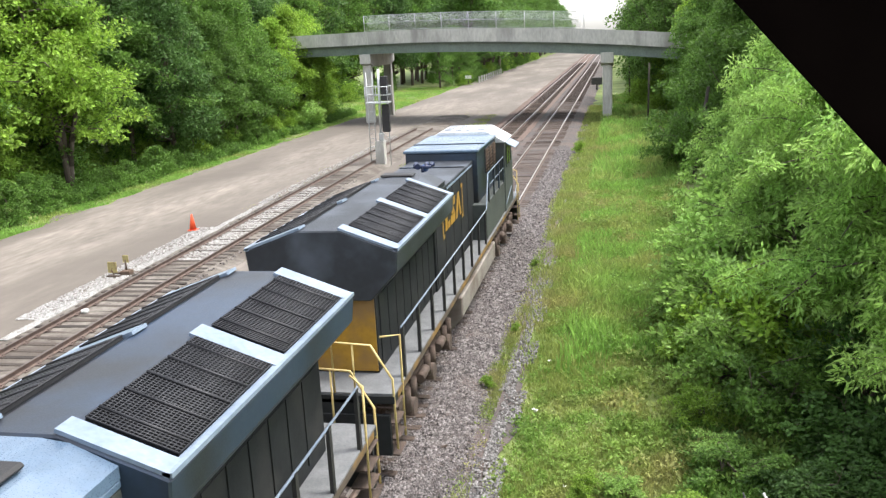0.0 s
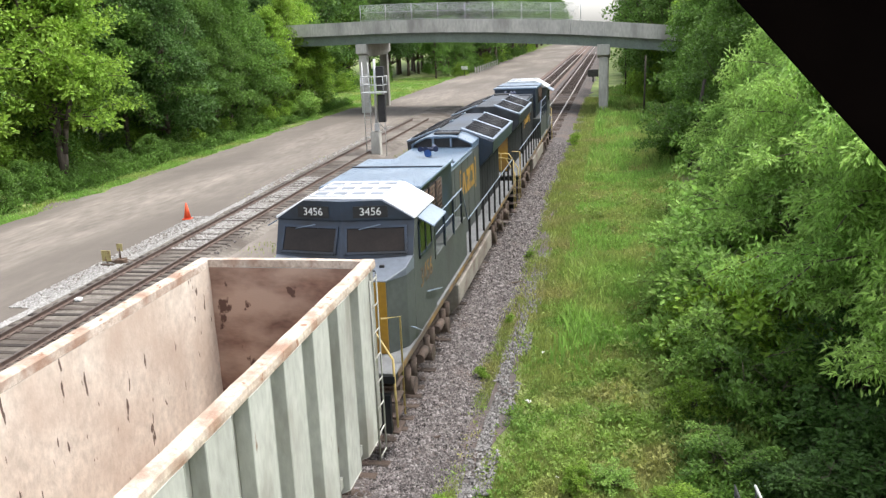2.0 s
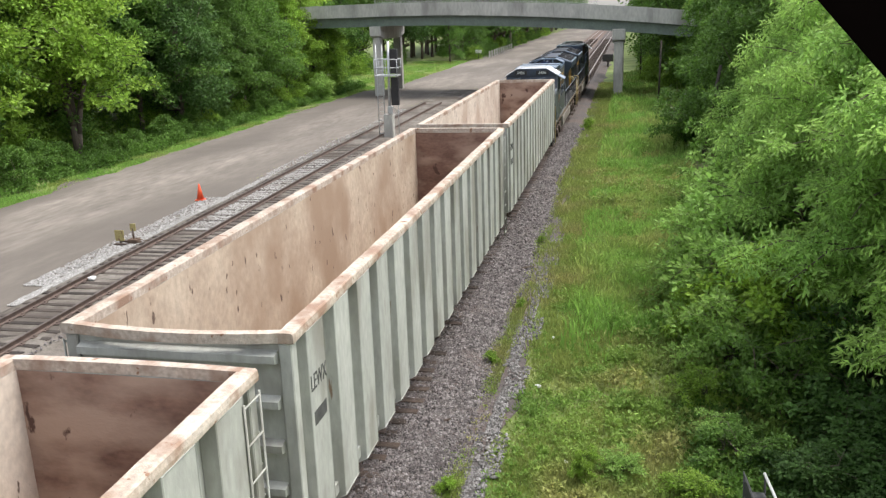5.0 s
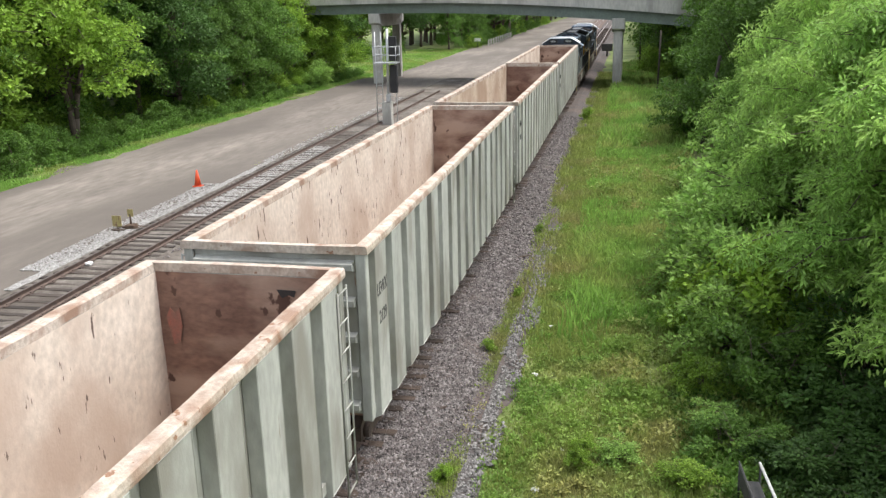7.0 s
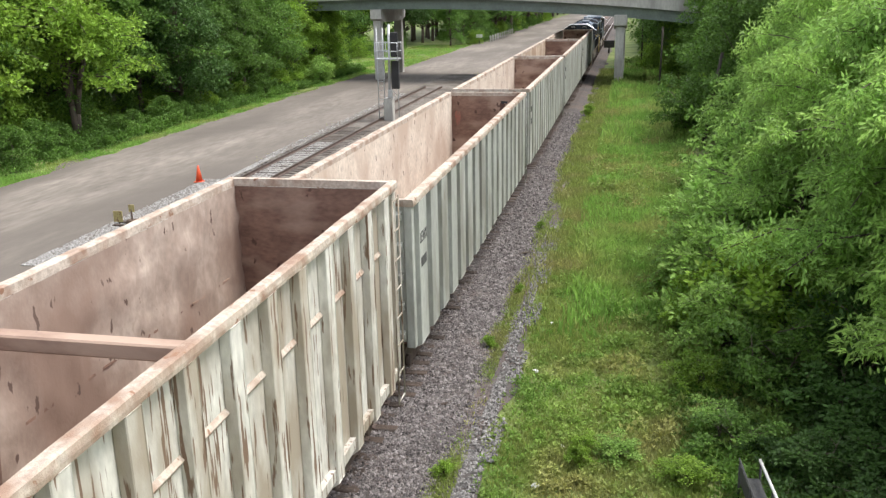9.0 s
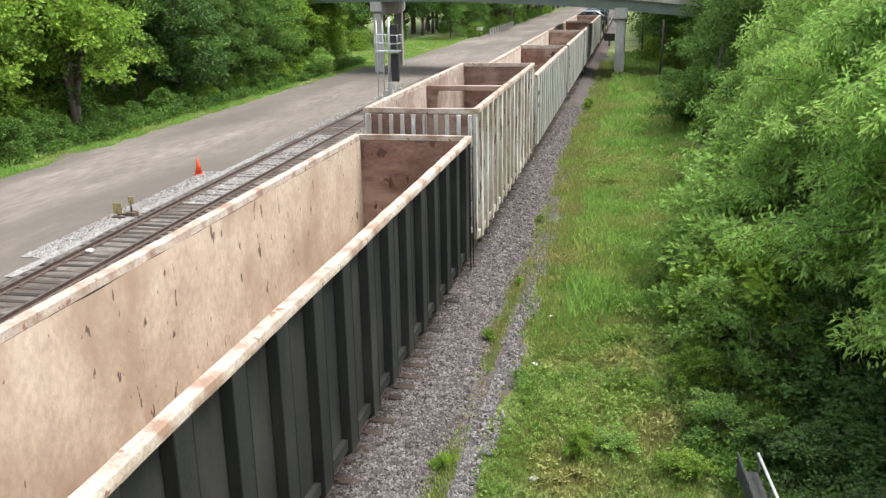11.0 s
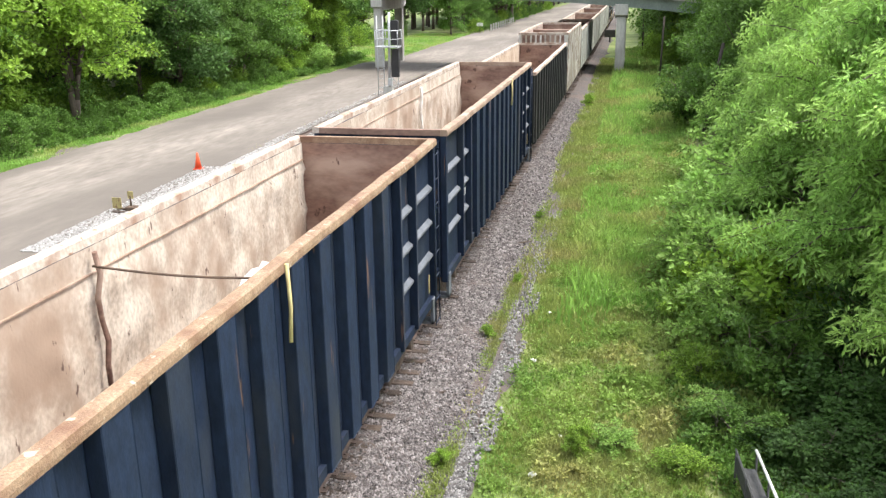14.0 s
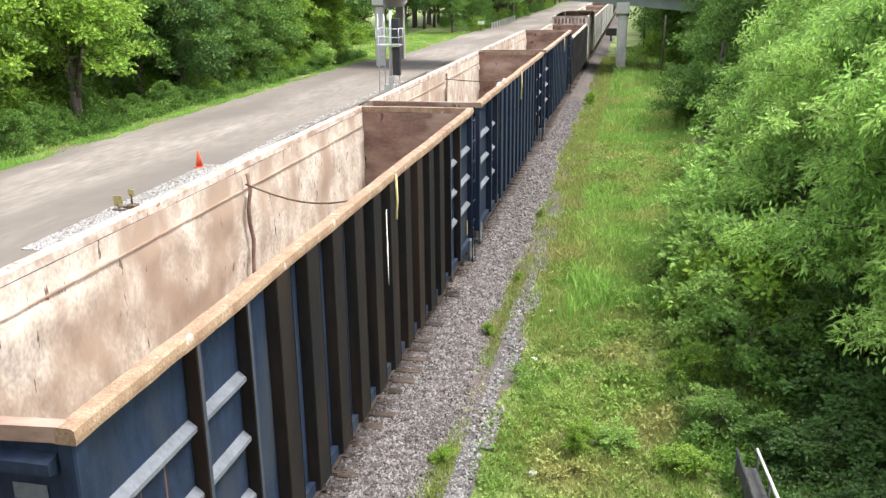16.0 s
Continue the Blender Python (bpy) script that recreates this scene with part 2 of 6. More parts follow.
tagged(strip("gravel_shoulder", -4.2, lambda y: -2.3 if y < 30 else -2.3 - min(0.5, (y - 30) * 0.03), 2, 420, GZ + 0.06, M_BALLAST, 1.2, 6, 0.35, 0.04, 3), "grey gravel shoulder with weeds beside the track", "gravel", kind="structure")


def bed(name, centre, y0, y1, top, wide, material, label):
    prof = ((-wide - 0.9, GZ + 0.02), (-wide, top), (-0.9, top + 0.01), (0.9, top + 0.01), (wide, top), (wide + 0.9, GZ + 0.02))
    vs, fs, n = [], [], 0
    y = y0
    while y <= y1:
        c = centre(y) if callable(centre) else centre
        for x, z in prof:
            vs.append((c + x + 0.12 * noise.noise((x, y * 0.8, 2)), y, z + 0.03 * noise.noise((x * 3, y * 2, 9))))
        n += 1
        y += 0.8 if y < 120 else 6
    for j in range(n - 1):
        for i in range(5):
            k = j * 6 + i
            fs.append((k, k + 1, k + 7, k + 6))
    tagged(new(name, polys(name, vs, fs, material)), label, "ballast", kind="structure")


bed("ballast_main", TRACK_X, -30, 600, -0.205, 1.7, M_BALLAST, "grey crushed stone ballast under the main track")
bed("ballast_middle", MID_X, -30, 600, -0.22, 1.6, M_RUSTBED, "rust-stained ballast under the second track")
bed("ballast_siding", left_x, -20, 92, -0.2, 1.3, M_SIDEBED, "grey ballast under the siding track")

# ================= tracks =================
RAIL = ((-0.07, -0.17), (0.07, -0.17), (0.07, -0.155), (0.012, -0.13), (0.012, -0.045), (0.036, -0.03), (0.036, -0.004), (-0.036, -0.004), (-0.036, -0.03), (-0.012, -0.045), (-0.012, -0.13), (-0.07, -0.155))


def sweep(name, off, centre, y0, y1, outline, material, step):
    vs, fs, n, k = [], [], 0, len(outline)
    y = y0
    while y <= y1:
        c = centre(y) if callable(centre) else centre
        vs += [(c + off + x, y, z) for x, z in outline]
        n += 1
        y += step
    for j in range(n - 1):
        for i in range(k):
            fs.append((j * k + i, j * k + (i + 1) % k, (j + 1) * k + (i + 1) % k, (j + 1) * k + i))
    me = polys(name, vs, fs, material)
    return new(name, me)


bm = bmesh.new()
box(bm, -1.3, 1.3, -0.11, 0.11, -0.34, -0.165)
TIE = mesh_of(bm, "tie", M_TIE, 0.012)
TIE_OLD = TIE.copy()
TIE_OLD.materials[0] = M_TIE_OLD
bm = bmesh.new()
box(bm, -0.17, 0.17, -0.09, 0.09, -0.166, -0.148)
box(bm, -0.12, -0.08, -0.05, -0.02, -0.15, -0.12)
box(bm, 0.08, 0.12, 0.02, 0.05, -0.15, -0.12)
PLATE = mesh_of(bm, "tie_plate", M_RAIL)


def track(name, centre, y0, y1, tie_lo, tie_hi, head, label, seed):
    rng = random.Random(seed)
    th = thing(name, label, "railway track", group="railway tracks")
    for s in (-0.7535, 0.7535):
        r = sweep("rail", s, centre, y0, y1, RAIL, M_RAIL, 4 if callable(centre) else 30)
        r.parent = th
        h = sweep("rail_head", s, centre, y0, y1, ((-0.034, -0.006), (0.034, -0.006), (0.034, -0.001), (-0.034, -0.001)), head, 4 if callable(centre) else 30)
        h.parent = r
    fx = centre if callable(centre) else (lambda y: centre)
    y, far_v, far_f = y0, [], []
    while y < min(y1, 230):
        jig = rng.uniform(-0.08, 0.08)
        if callable(centre) and y > 54:   # ties buried in dirt
            break
        if tie_lo <= y <= tie_hi:
            share("tie", TIE_OLD if callable(centre) else TIE, th, pose(fx(y) + jig, y, rng.uniform(-0.03, 0.0), rng.uniform(-3, 3), 0, rng.uniform(-2.0, 2.0)))
            if y < 40:
                for s in (-0.7535, 0.7535):
                    share("tie_plate", PLATE, th, pose(fx(y) + s, y, 0))
        else:
            k = len(far_v)
            far_v += [(fx(y) + a, y + b, z) for z in (-0.3, -0.17) for a, b in ((-1.3, -0.11), (1.3, -0.11), (1.3, 0.11), (-1.3, 0.11))]
            far_f += [(k + 4, k + 5, k + 6, k + 7), (k, k + 1, k + 5, k + 4), (k + 1, k + 2, k + 6, k + 5), (k + 3, k, k + 4, k + 7)]
        y += 0.53 + rng.uniform(-0.03, 0.03)
    if far_v:
        o = new("far_ties", polys("far_ties", far_v, far_f, M_TIE))
        o.parent = th
        tagged(o, kind="stuff")


track("main_track", TRACK_X, -25, 600, 8, 105, M_RAILTOP, "main railway track with polished rails on wooden ties", 1)
track("second_track", MID_X, -25, 600, 34, 105, M_RAILTOP, "second main track with bright rail heads on ties", 2)
track("siding_track", left_x, -10, 80, -10, 95, M_OLDRAIL, "siding track with dull rusty rails on worn ties", 3)

# ================= the overpass underfoot and its fence brace =================
bm = bmesh.new()
box(bm, -60, 60, -9, 0.6, 5.7, 6.5)
overpass = part("overpass_deck", bm, M_CONCRETE)
tagged(overpass, "concrete road overpass deck crossing the tracks", "bridge", kind="structure")
for x in (-34, 12):
    bm = bmesh.new()
    box(bm, x - 0.6, x + 0.6, -8, 0.2, GZ - 0.2, 5.7)
    part("pier_wall", bm, M_CONCRETE, overpass)
bm = bmesh.new()
a, d, n = Vector((0.0845, 0.38, 7.9606)), Vector((0.0573, -0.004, -0.0646)), Vector((0.69, 0.307, 0.65)).normalized()
c = a + n * 0.065
tube(bm, c - d * 18, c + d * 23.3, 0.065, 28)
tagged(part("fence_brace", bm, M_BRACE), "black round fence brace at the overpass edge", "fence brace")


# ================= the far road bridge =================
def bridge_top(x):
    return 8.86 - 0.00185 * max(0.0, x + 24) ** 2 - 0.006 * max(0.0, -24 - x)


def bridge_y(x):
    return 82.6 - 0.215 * (x + 1)


bridge = thing("road_bridge", "pale concrete road bridge with a mesh pedestrian fence", "bridge")


def along(name, y0, y1, z0, z1, x0, x1, material, step=1.2, label=""):
    """A long piece of the bridge that follows its crest: y0, y1 from the front edge, z0, z1 from the parapet's top."""
    bm = bmesh.new()
    rings, x = [], x0
    while x < x1 + 1e-6:
        rings.append([bm.verts.new((x, bridge_y(x) + y, bridge_top(x) + z)) for y, z in ((y0, z0), (y1, z0), (y1, z1), (y0, z1))])
        x += step
    for r, s in zip(rings, rings[1:]):
        for i in range(4):
            bm.faces.new((r[i], r[(i + 1) % 4], s[(i + 1) % 4], s[i]))
    bm.faces.new(rings[0])
    bm.faces.new(rings[-1])
    return part(name, bm, material, bridge, label)


for k in range(-11, 5):
    along("parapet", 0, 0.35, -1.28, 0, -1 + k * 3.0 + 0.012, 2 + k * 3.0 - 0.012, M_CONCRETE, 0.496)
along("parapet", 9.65, 10, -1.28, 0, -50, 30, M_CONCRETE)
along("deck", 0.3, 9.7, -1.25, -0.95, -50, 30, M_CONCRETE)
for y in (0.55, 2.9, 5.3, 7.7, 9.2):
    along("girder", y, y + 0.3, -2.2, -1.26, -50, 30, M_GIRDER, label="green-grey steel girder")
    along("girder_flange", y - 0.15, y + 0.45, -2.24, -2.19, -50, 30, M_GIRDER)
for k in range(9):
    x = -25.3 + k * 2.78
    bm = bmesh.new()
    tube(bm, (x, bridge_y(x) + 0.15, bridge_top(x)), (x, bridge_y(x) + 0.15, bridge_top(x) + 1.55), 0.045, 6)
    part("fence_post", bm, M_GALV, bridge, "galvanized fence post")
for z in (0.06, 0.8, 1.53):
    along("fence_rail", 0.13, 0.17, z - 0.02, z + 0.025, -25.3, -3.05, M_GALV)
bm = bmesh.new()
for k in range(230):
    x = -25.3 + k * 0.0967
    for s in (-1, 1):
        xa, xb = x, x + s * 0.75
        if -25.3 <= xb <= -3.0:
            tube(bm, (xa, bridge_y(xa) + 0.15, bridge_top(xa) + 0.05), (xb, bridge_y(xb) + 0.15, bridge_top(xb) + 1.53), 0.0085, 3)
part("fence_mesh", bm, M_GALV, bridge, "galvanized wire fence mesh")
for x, zc in ((-25.45, 6.62), (-1.0, 5.86)):
    y0 = bridge_y(x)
    bm = bmesh.new()
    prism(bm, ((y0 + 0.1, zc - 0.95), (y0 + 0.1, zc), (y0 + 10, zc), (y0 + 10, zc - 0.95), (y0 + 8.6, zc - 1.3), (y0 + 1.4, zc - 1.3)), x - 0.58, x + 0.58, "x")
    part("pier_cap", bm, M_CONCRETE, bridge, bevel=0.03)
    for y in (y0 + 0.9, y0 + 9.1):
        bm = bmesh.new()
        box(bm, x - 0.42, x + 0.42, y - 0.42, y + 0.42, GZ - 0.3, zc - 1.1)
        part("column", bm, M_CONCRETE, bridge, "square concrete column", 0.04)
for x in (-38, 14):
    bm = bmesh.new()
    box(bm, x - 6 if x < 0 else x, x if x < 0 else x + 6, bridge_y(x) + 0.2, bridge_y(x) + 9.8, GZ - 0.3, bridge_top(x) - 2.2)
    part("abutment", bm, M_CONCRETE, bridge)

# ================= signal mast =================
sig = thing("signal_mast", "galvanized railway signal mast with ladder and caged platform", "railway signal", pose(-15.85, 57.3, 0))
part_box("pedestal", (-0.34, 0.28, -0.3, 0.3, GZ, 1.3), M_CONCRETE, sig, "pale concrete pedestal", 0.03)
bm = bmesh.new()
tube(bm, (0.05, 0, 1.3), (0.12, 0, 6.1), 0.10, 12, 0.08)
part("mast", bm, M_GALV, sig)
bm = bmesh.new()
for x in (-0.72, -0.3):
    tube(bm, (x, -0.1, GZ), (x, -0.1, 5.9), 0.035, 6)
for k in range(19):
    tube(bm, (-0.72, -0.1, GZ + 0.2 + k * 0.3), (-0.3, -0.1, GZ + 0.2 + k * 0.3), 0.016, 5)
part("ladder", bm, M_GALV, sig)
bm = bmesh.new()
box(bm, -0.75, 0.8, -0.55, 0.5, 3.85, 3.93)
part("platform", bm, M_GALV, sig)
bm = bmesh.new()
for z in (4.4, 4.95):
    path_tube(bm, [(-0.75, -0.55, z), (0.8, -0.55, z), (0.8, 0.5, z), (-0.75, 0.5, z), (-0.75, -0.55, z)], 0.025)
for x, y in ((-0.75, -0.55), (0.02, -0.55), (0.8, -0.55), (0.8, 0.5), (-0.75, 0.5)):
    tube(bm, (x, y, 3.9), (x, y, 4.97), 0.025, 6)
part("guard_rail", bm, M_GALV, sig)
bm = bmesh.new()
for x in (0.62,):
    tube(bm, (x, 0.1, GZ), (x, 0.1, 3.9), 0.03, 6)
tube(bm, (0.62, 0.1, 3.0), (0.05, 0, 2.4), 0.02, 6)
tube(bm, (0.62, 0.1, 1.4), (0.05, 0, 2.0), 0.02, 6)
part("stay", bm, M_GALV, sig)
for z0, z1 in ((1.9, 3.75), (4.0, 5.6)):
    bm = bmesh.new()
    box(bm, 0.22, 0.72, -0.1, 0.2, z0, z1)
    head = part("signal_head", bm, M_BLACK, sig, "black signal head seen from its back", 0.02)
    bm = bmesh.new()
    k = z0 + 0.25
    while k < z1 - 0.1:
        tube(bm, (0.44, 0.29, k), (0.44, 0.52, k), 0.12, 10)
        k += 0.36
    part("hood", bm, M_BLACK, head)
bm = bmesh.new()
box(bm, 0.0, 0.3, -0.36, -0.12, 1.35, 1.85)
part("junction_box", bm, M_GALV, sig, bevel=0.015)

# ================= small things beside the siding =================
M_ORANGE = mat("faded_orange_plastic", (0.75, 0.10, 0.03), (0.60, 0.08, 0.03), 4, 0.6, bump=0.05)
cone = thing("traffic_cone", "faded orange traffic cone on the gravel", "traffic cone", pose(-19.87, 37.4, GZ + 0.1))
bm = bmesh.new()
tube(bm, (0, 0, 0.03), (0, 0, 0.78), 0.17, 16, 0.035)
part("cone_body", bm, M_ORANGE, cone)
part_box("base", (-0.2, 0.2, -0.2, 0.2, -0.01, 0.04), M_ORANGE, cone, bevel=0.012)

M_YELLOW = mat("weathered_yellow_paint", (0.42, 0.36, 0.15), (0.32, 0.26, 0.11), 6, 0.7, chips=(0.2, 0.12, 0.07), chip_cover=0.1)
M_IRON = mat("rusty_iron", (0.17, 0.115, 0.08), (0.09, 0.065, 0.05), 5, 0.85, 0.2, bump=0.4)
stand = thing("switch_stand", "low switch stand with yellow targets beside the siding", "switch stand", pose(-18.6, 29.4, GZ + 0.12) @ Matrix.Diagonal((0.8, 0.8, 0.72, 1)))
part_box("stand_base", (-0.25, 0.25, -0.2, 0.2, 0, 0.28), M_IRON, stand, bevel=0.03)
bm = bmesh.new()
tube(bm, (0, 0, 0.25), (0, 0, 0.85), 0.05, 10, 0.035)
part("spindle", bm, M_IRON, stand)
bm = bmesh.new()
tube(bm, (0.1, 0, 0.3), (0.95, -0.12, 0.16), 0.025, 8)
tube(bm, (0.95, -0.12, 0.16), (1.1, -0.12, 0.16), 0.04, 8)
part("throw_lever", bm, M_IRON, stand)
for x, w in ((-0.75, 0.24), (0.02, 0.15)):
    bm = bmesh.new()
    box(bm, x - w, x + w, -0.015, 0.015, 0.12 if x < -0.5 else 0.7, 0.72 if x < -0.5 else 1.1)
    part("target", bm, M_YELLOW, stand, "pale yellow target plate", 0.004)
bm = bmesh.new()
tube(bm, (-0.75, 0.03, 0), (-0.75, 0.03, 0.6), 0.025, 8)
tube(bm, (-0.75, 0, 0.1), (0, 0, 0.15), 0.03, 8)
part("connecting_rod", bm, M_IRON, stand)
for k, y in enumerate((-0.28, 0.28)):
    bm = bmesh.new()
    box(bm, -0.9, 2.2, y - 0.11, y + 0.11, -0.05, 0.06)
    part("head_block", bm, M_TIE, stand, "long weathered timber", 0.012)


def stones(name, boxes, material, label, seed):
    """Loose crushed stones: (x0, x1, y0, y1, z, how many, size); x0, x1 may follow the siding."""
    rng = np.random.default_rng(seed)
    V0 = np.array([(1, 0, 0), (-1, 0, 0), (0, 1, 0), (0, -1, 0), (0, 0, 1), (0, 0, -1)], float)
    F0 = np.array([(0, 2, 4), (2, 1, 4), (1, 3, 4), (3, 0, 4), (2, 0, 5), (1, 2, 5), (3, 1, 5), (0, 3, 5)])
    vs, fs, base = [], [], 0
    for x0, x1, y0, y1, z, n, size in boxes:
        u = rng.random((n, 2))
        y = y0 + (y1 - y0) * u[:, 1] ** 1.35
        x = x0 + (x1 - x0) * u[:, 0]
        if x0 > 50:
            x = x - 100 + np.array([left_x(b) for b in y])
        zz = z(x) if callable(z) else np.full(n, z)
        s = size * rng.uniform(0.5, 1.25, (n, 1, 1)) * rng.uniform(0.6, 1.2, (n, 6, 1))
        a = rng.uniform(0, 6.3, n)
        p = V0[None] * s * np.array([1.2, 0.9, 0.75])
        q = p.copy()
        q[:, :, 0] = p[:, :, 0] * np.cos(a)[:, None] - p[:, :, 1] * np.sin(a)[:, None]
        q[:, :, 1] = p[:, :, 0] * np.sin(a)[:, None] + p[:, :, 1] * np.cos(a)[:, None]
        q[:, :, 2] += p[:, :, 0] * rng.uniform(-0.5, 0.5, (n, 1))
        q += np.stack([x, y, zz + size * 0.2], 1)[:, None]
        vs.append(q.reshape(-1, 3))
        fs.append((F0[None] + (base + 6 * np.arange(n))[:, None, None]).reshape(-1, 3))
        base += 6 * n
    ob = new(name, polys(name, np.concatenate(vs).tolist(), np.concatenate(fs).tolist(), material))
    return tagged(ob, label, "gravel", kind="stuff")


def main_slope(x):
    d = np.abs(x - TRACK_X)
    return np.where(d < 1.7, -0.205, np.maximum(-0.45, -0.21 - (d - 1.7) * 0.29))


stones("ballast_stones", [(-4.35, -2.75, 9, 26, main_slope, 30000, 0.036), (-4.35, -2.9, 26, 62, main_slope, 15000, 0.05), (-5.0, -4.15, 9, 34, -0.2, 9000, 0.036), (-8.3, -6.2, 30, 70, -0.24, 3000, 0.05)], M_STONE, "loose grey and pinkish crushed ballast stones", 4)
stones("shoulder_stones", [(-2.74 + 0.1 * math.sin(k * 1.7), -2.28 + 0.16 * math.sin(k * 2.9), 9 + k * 1.75, 10.75 + k * 1.75, GZ + 0.07, 520 - 24 * k, 0.04) for k in range(13)], M_STONE_PALE, "grey crushed stones in a weedy strip", 5)
stones("pale_stones", [(97.9, 98.9, 22, 44, GZ + 0.14, 9000, 0.042), (99.3, 100.7, 31, 48, -0.2, 6500, 0.042), (97.0, 98.2, 24, 38, GZ + 0.11, 3500, 0.042), (97.6, 98.4, 44, 75, GZ + 0.13, 900, 0.055)], M_LIME, "pale crushed limestone beside the siding", 6)
stones("siding_stones", [(98.7, 101.6, 14, 50, -0.225, 6000, 0.04)], M_STONE, "grey ballast stones along the siding", 7)

# ================= poles, fence, sign and other small things =================
M_POLE = mat("dark_weathered_pole", (0.075, 0.06, 0.05), (0.045, 0.038, 0.032), 3, 0.95, bump=0.5, stretch=(3, 3, 0.4))
for x, y, lx, high, r in ((4.0, 49.0, 0.75, 5.2, 0.11), (2.55, 79.0, 0.1, 5.4, 0.09), (1.35, 110.0, -0.05, 6.0, 0.1)):
    bm = bmesh.new()
    tube(bm, (x, y, GZ - 0.2), (x + lx, y, GZ + high), r, 9, r * 0.8)
    tagged(part("wooden_pole", bm, M_POLE), "old dark leaning wooden pole in the brush", "pole", "old poles")
M_BOX = mat("dark_equipment_paint", (0.04, 0.04, 0.038), (0.06, 0.055, 0.05), 3, 0.7)
eq = thing("equipment_box", "dark trackside equipment box on a short post", "equipment box", pose(-3.0, 128.0, 0))
part_box("housing", (-0.75, 0.75, -0.4, 0.4, 0.3, 1.3), M_BOX, eq, bevel=0.03)
bm = bmesh.new()
tube(bm, (0, 0, GZ - 0.1), (0, 0, 0.35), 0.12, 8)
part("post", bm, M_BOX, eq)
M_SIGN = mat("white_sign_paint", (0.72, 0.72, 0.70), (0.6, 0.6, 0.58), 5, 0.6, bump=0.05)
sg = thing("trackside_sign", "small white sign on a dark post beside the far tracks", "sign", pose(-25.6, 152.0, GZ))
part_box("sign_plate", (-0.55, 0.55, -0.02, 0.02, 1.2, 1.75), M_SIGN, sg, bevel=0.005)
bm = bmesh.new()
tube(bm, (0, 0.05, -0.1), (0, 0.05, 1.6), 0.05, 8)
part("post", bm, M_POLE, sg)
fence = thing("rail_fence", "low weathered timber rail fence beside the far tracks", "fence", pose(0, 0, GZ))
for k in range(11):
    y = 158 + k * 3.2
    part_box("post", (-24.6 - 0.02 * k - 0.12, -24.6 - 0.02 * k + 0.12, y - 0.1, y + 0.1, -0.1, 1.25), M_CONCRETE, fence)
for z in (0.5, 1.0):
    bm = bmesh.new()
    tube(bm, (-24.6, 158, z), (-24.8, 190, z), 0.03, 6)
    part("rail", bm, M_CONCRETE, fence)
M_DULL = mat("dull_dark_galvanized", (0.07, 0.07, 0.07), (0.045, 0.045, 0.047), 4, 0.8)
chute = thing("drain_chute", "grey drain chute with pale pipe rails in the brush", "drain chute", pose(2.22, 13.75, GZ + 0.4, -8, 0, 1))
part_box("slab", (-0.07, 0.22, -4.5, 0.2, -0.08, 0.0), M_DULL, chute)
part_box("trough_side", (-0.1, -0.07, -4.5, 0.2, -0.08, 0.22), M_DULL, chute)
for x, r in ((0.24, 0.026), (-0.1, 0.014)):
    bm = bmesh.new()
    tube(bm, (x, -4.5, 0.28), (x, 0.35, 0.28), r, 10)
    part("pipe_rail", bm, M_SIGN if x > 0 else M_DULL, chute, "pale pipe rail")
    for y in (-4.2, -2.5, -0.9, 0.25):
        bm = bmesh.new()
        tube(bm, (x, y, -0.75), (x, y, 0.28), 0.02, 6)
        part("rail_post", bm, M_DULL, chute)
M_LITTER = mat("pale_litter", (0.75, 0.75, 0.72), (0.6, 0.6, 0.58), 8, 0.7)
rl = random.Random(5)
for x, y, s in ((-1.88, 18.5, 0.07), (-1.0, 15.1, 0.06), (-1.75, 21.6, 0.06), (-1.35, 13.6, 0.08), (-17.0, 24.2, 0.13), (-1.2, 24.6, 0.05)):
    bm = bmesh.new()
    bmesh.ops.create_icosphere(bm, subdivisions=1, radius=s)
    for v in bm.verts:
        v.co = Vector((v.co.x * rl.uniform(0.7, 1.5), v.co.y * rl.uniform(0.7, 1.3), v.co.z * rl.uniform(0.4, 0.8)))
    o = part("litter_scrap", bm, M_LITTER)
    o.location = (x, y, (GZ if x > -10 else -0.2) + s * 0.6)
    tagged(o, "small crumpled scrap of white litter", "litter", "litter scraps")
bm = bmesh.new()
prism(bm, ((-0.35, -0.06), (0.3, 0.0), (0.36, 0.06), (-0.1, 0.05), (-0.36, 0.0)), 0.0, 0.04, "z")
o = part("scrap_plank", bm, M_TIE, bevel=0.008)
o.matrix_basis = pose(-3.75, 16.0, -0.33, 6, -8, 24)
tagged(o, "broken brown plank lying on the ballast", "plank")
for x, y, turn in ((-3.2, 27.5, 30), (-3.4, 24.5, 70)):
    bm = bmesh.new()
    tube(bm, (-0.5, 0, 0.03), (0.4, 0.05, 0.05), 0.035, 6, 0.02)
    o = part("fallen_branch", bm, M_BARK)
    o.matrix_basis = pose(x, y, -0.38, 0, 0, turn)
    tagged(o, "short dead branch lying on the gravel", "branch")


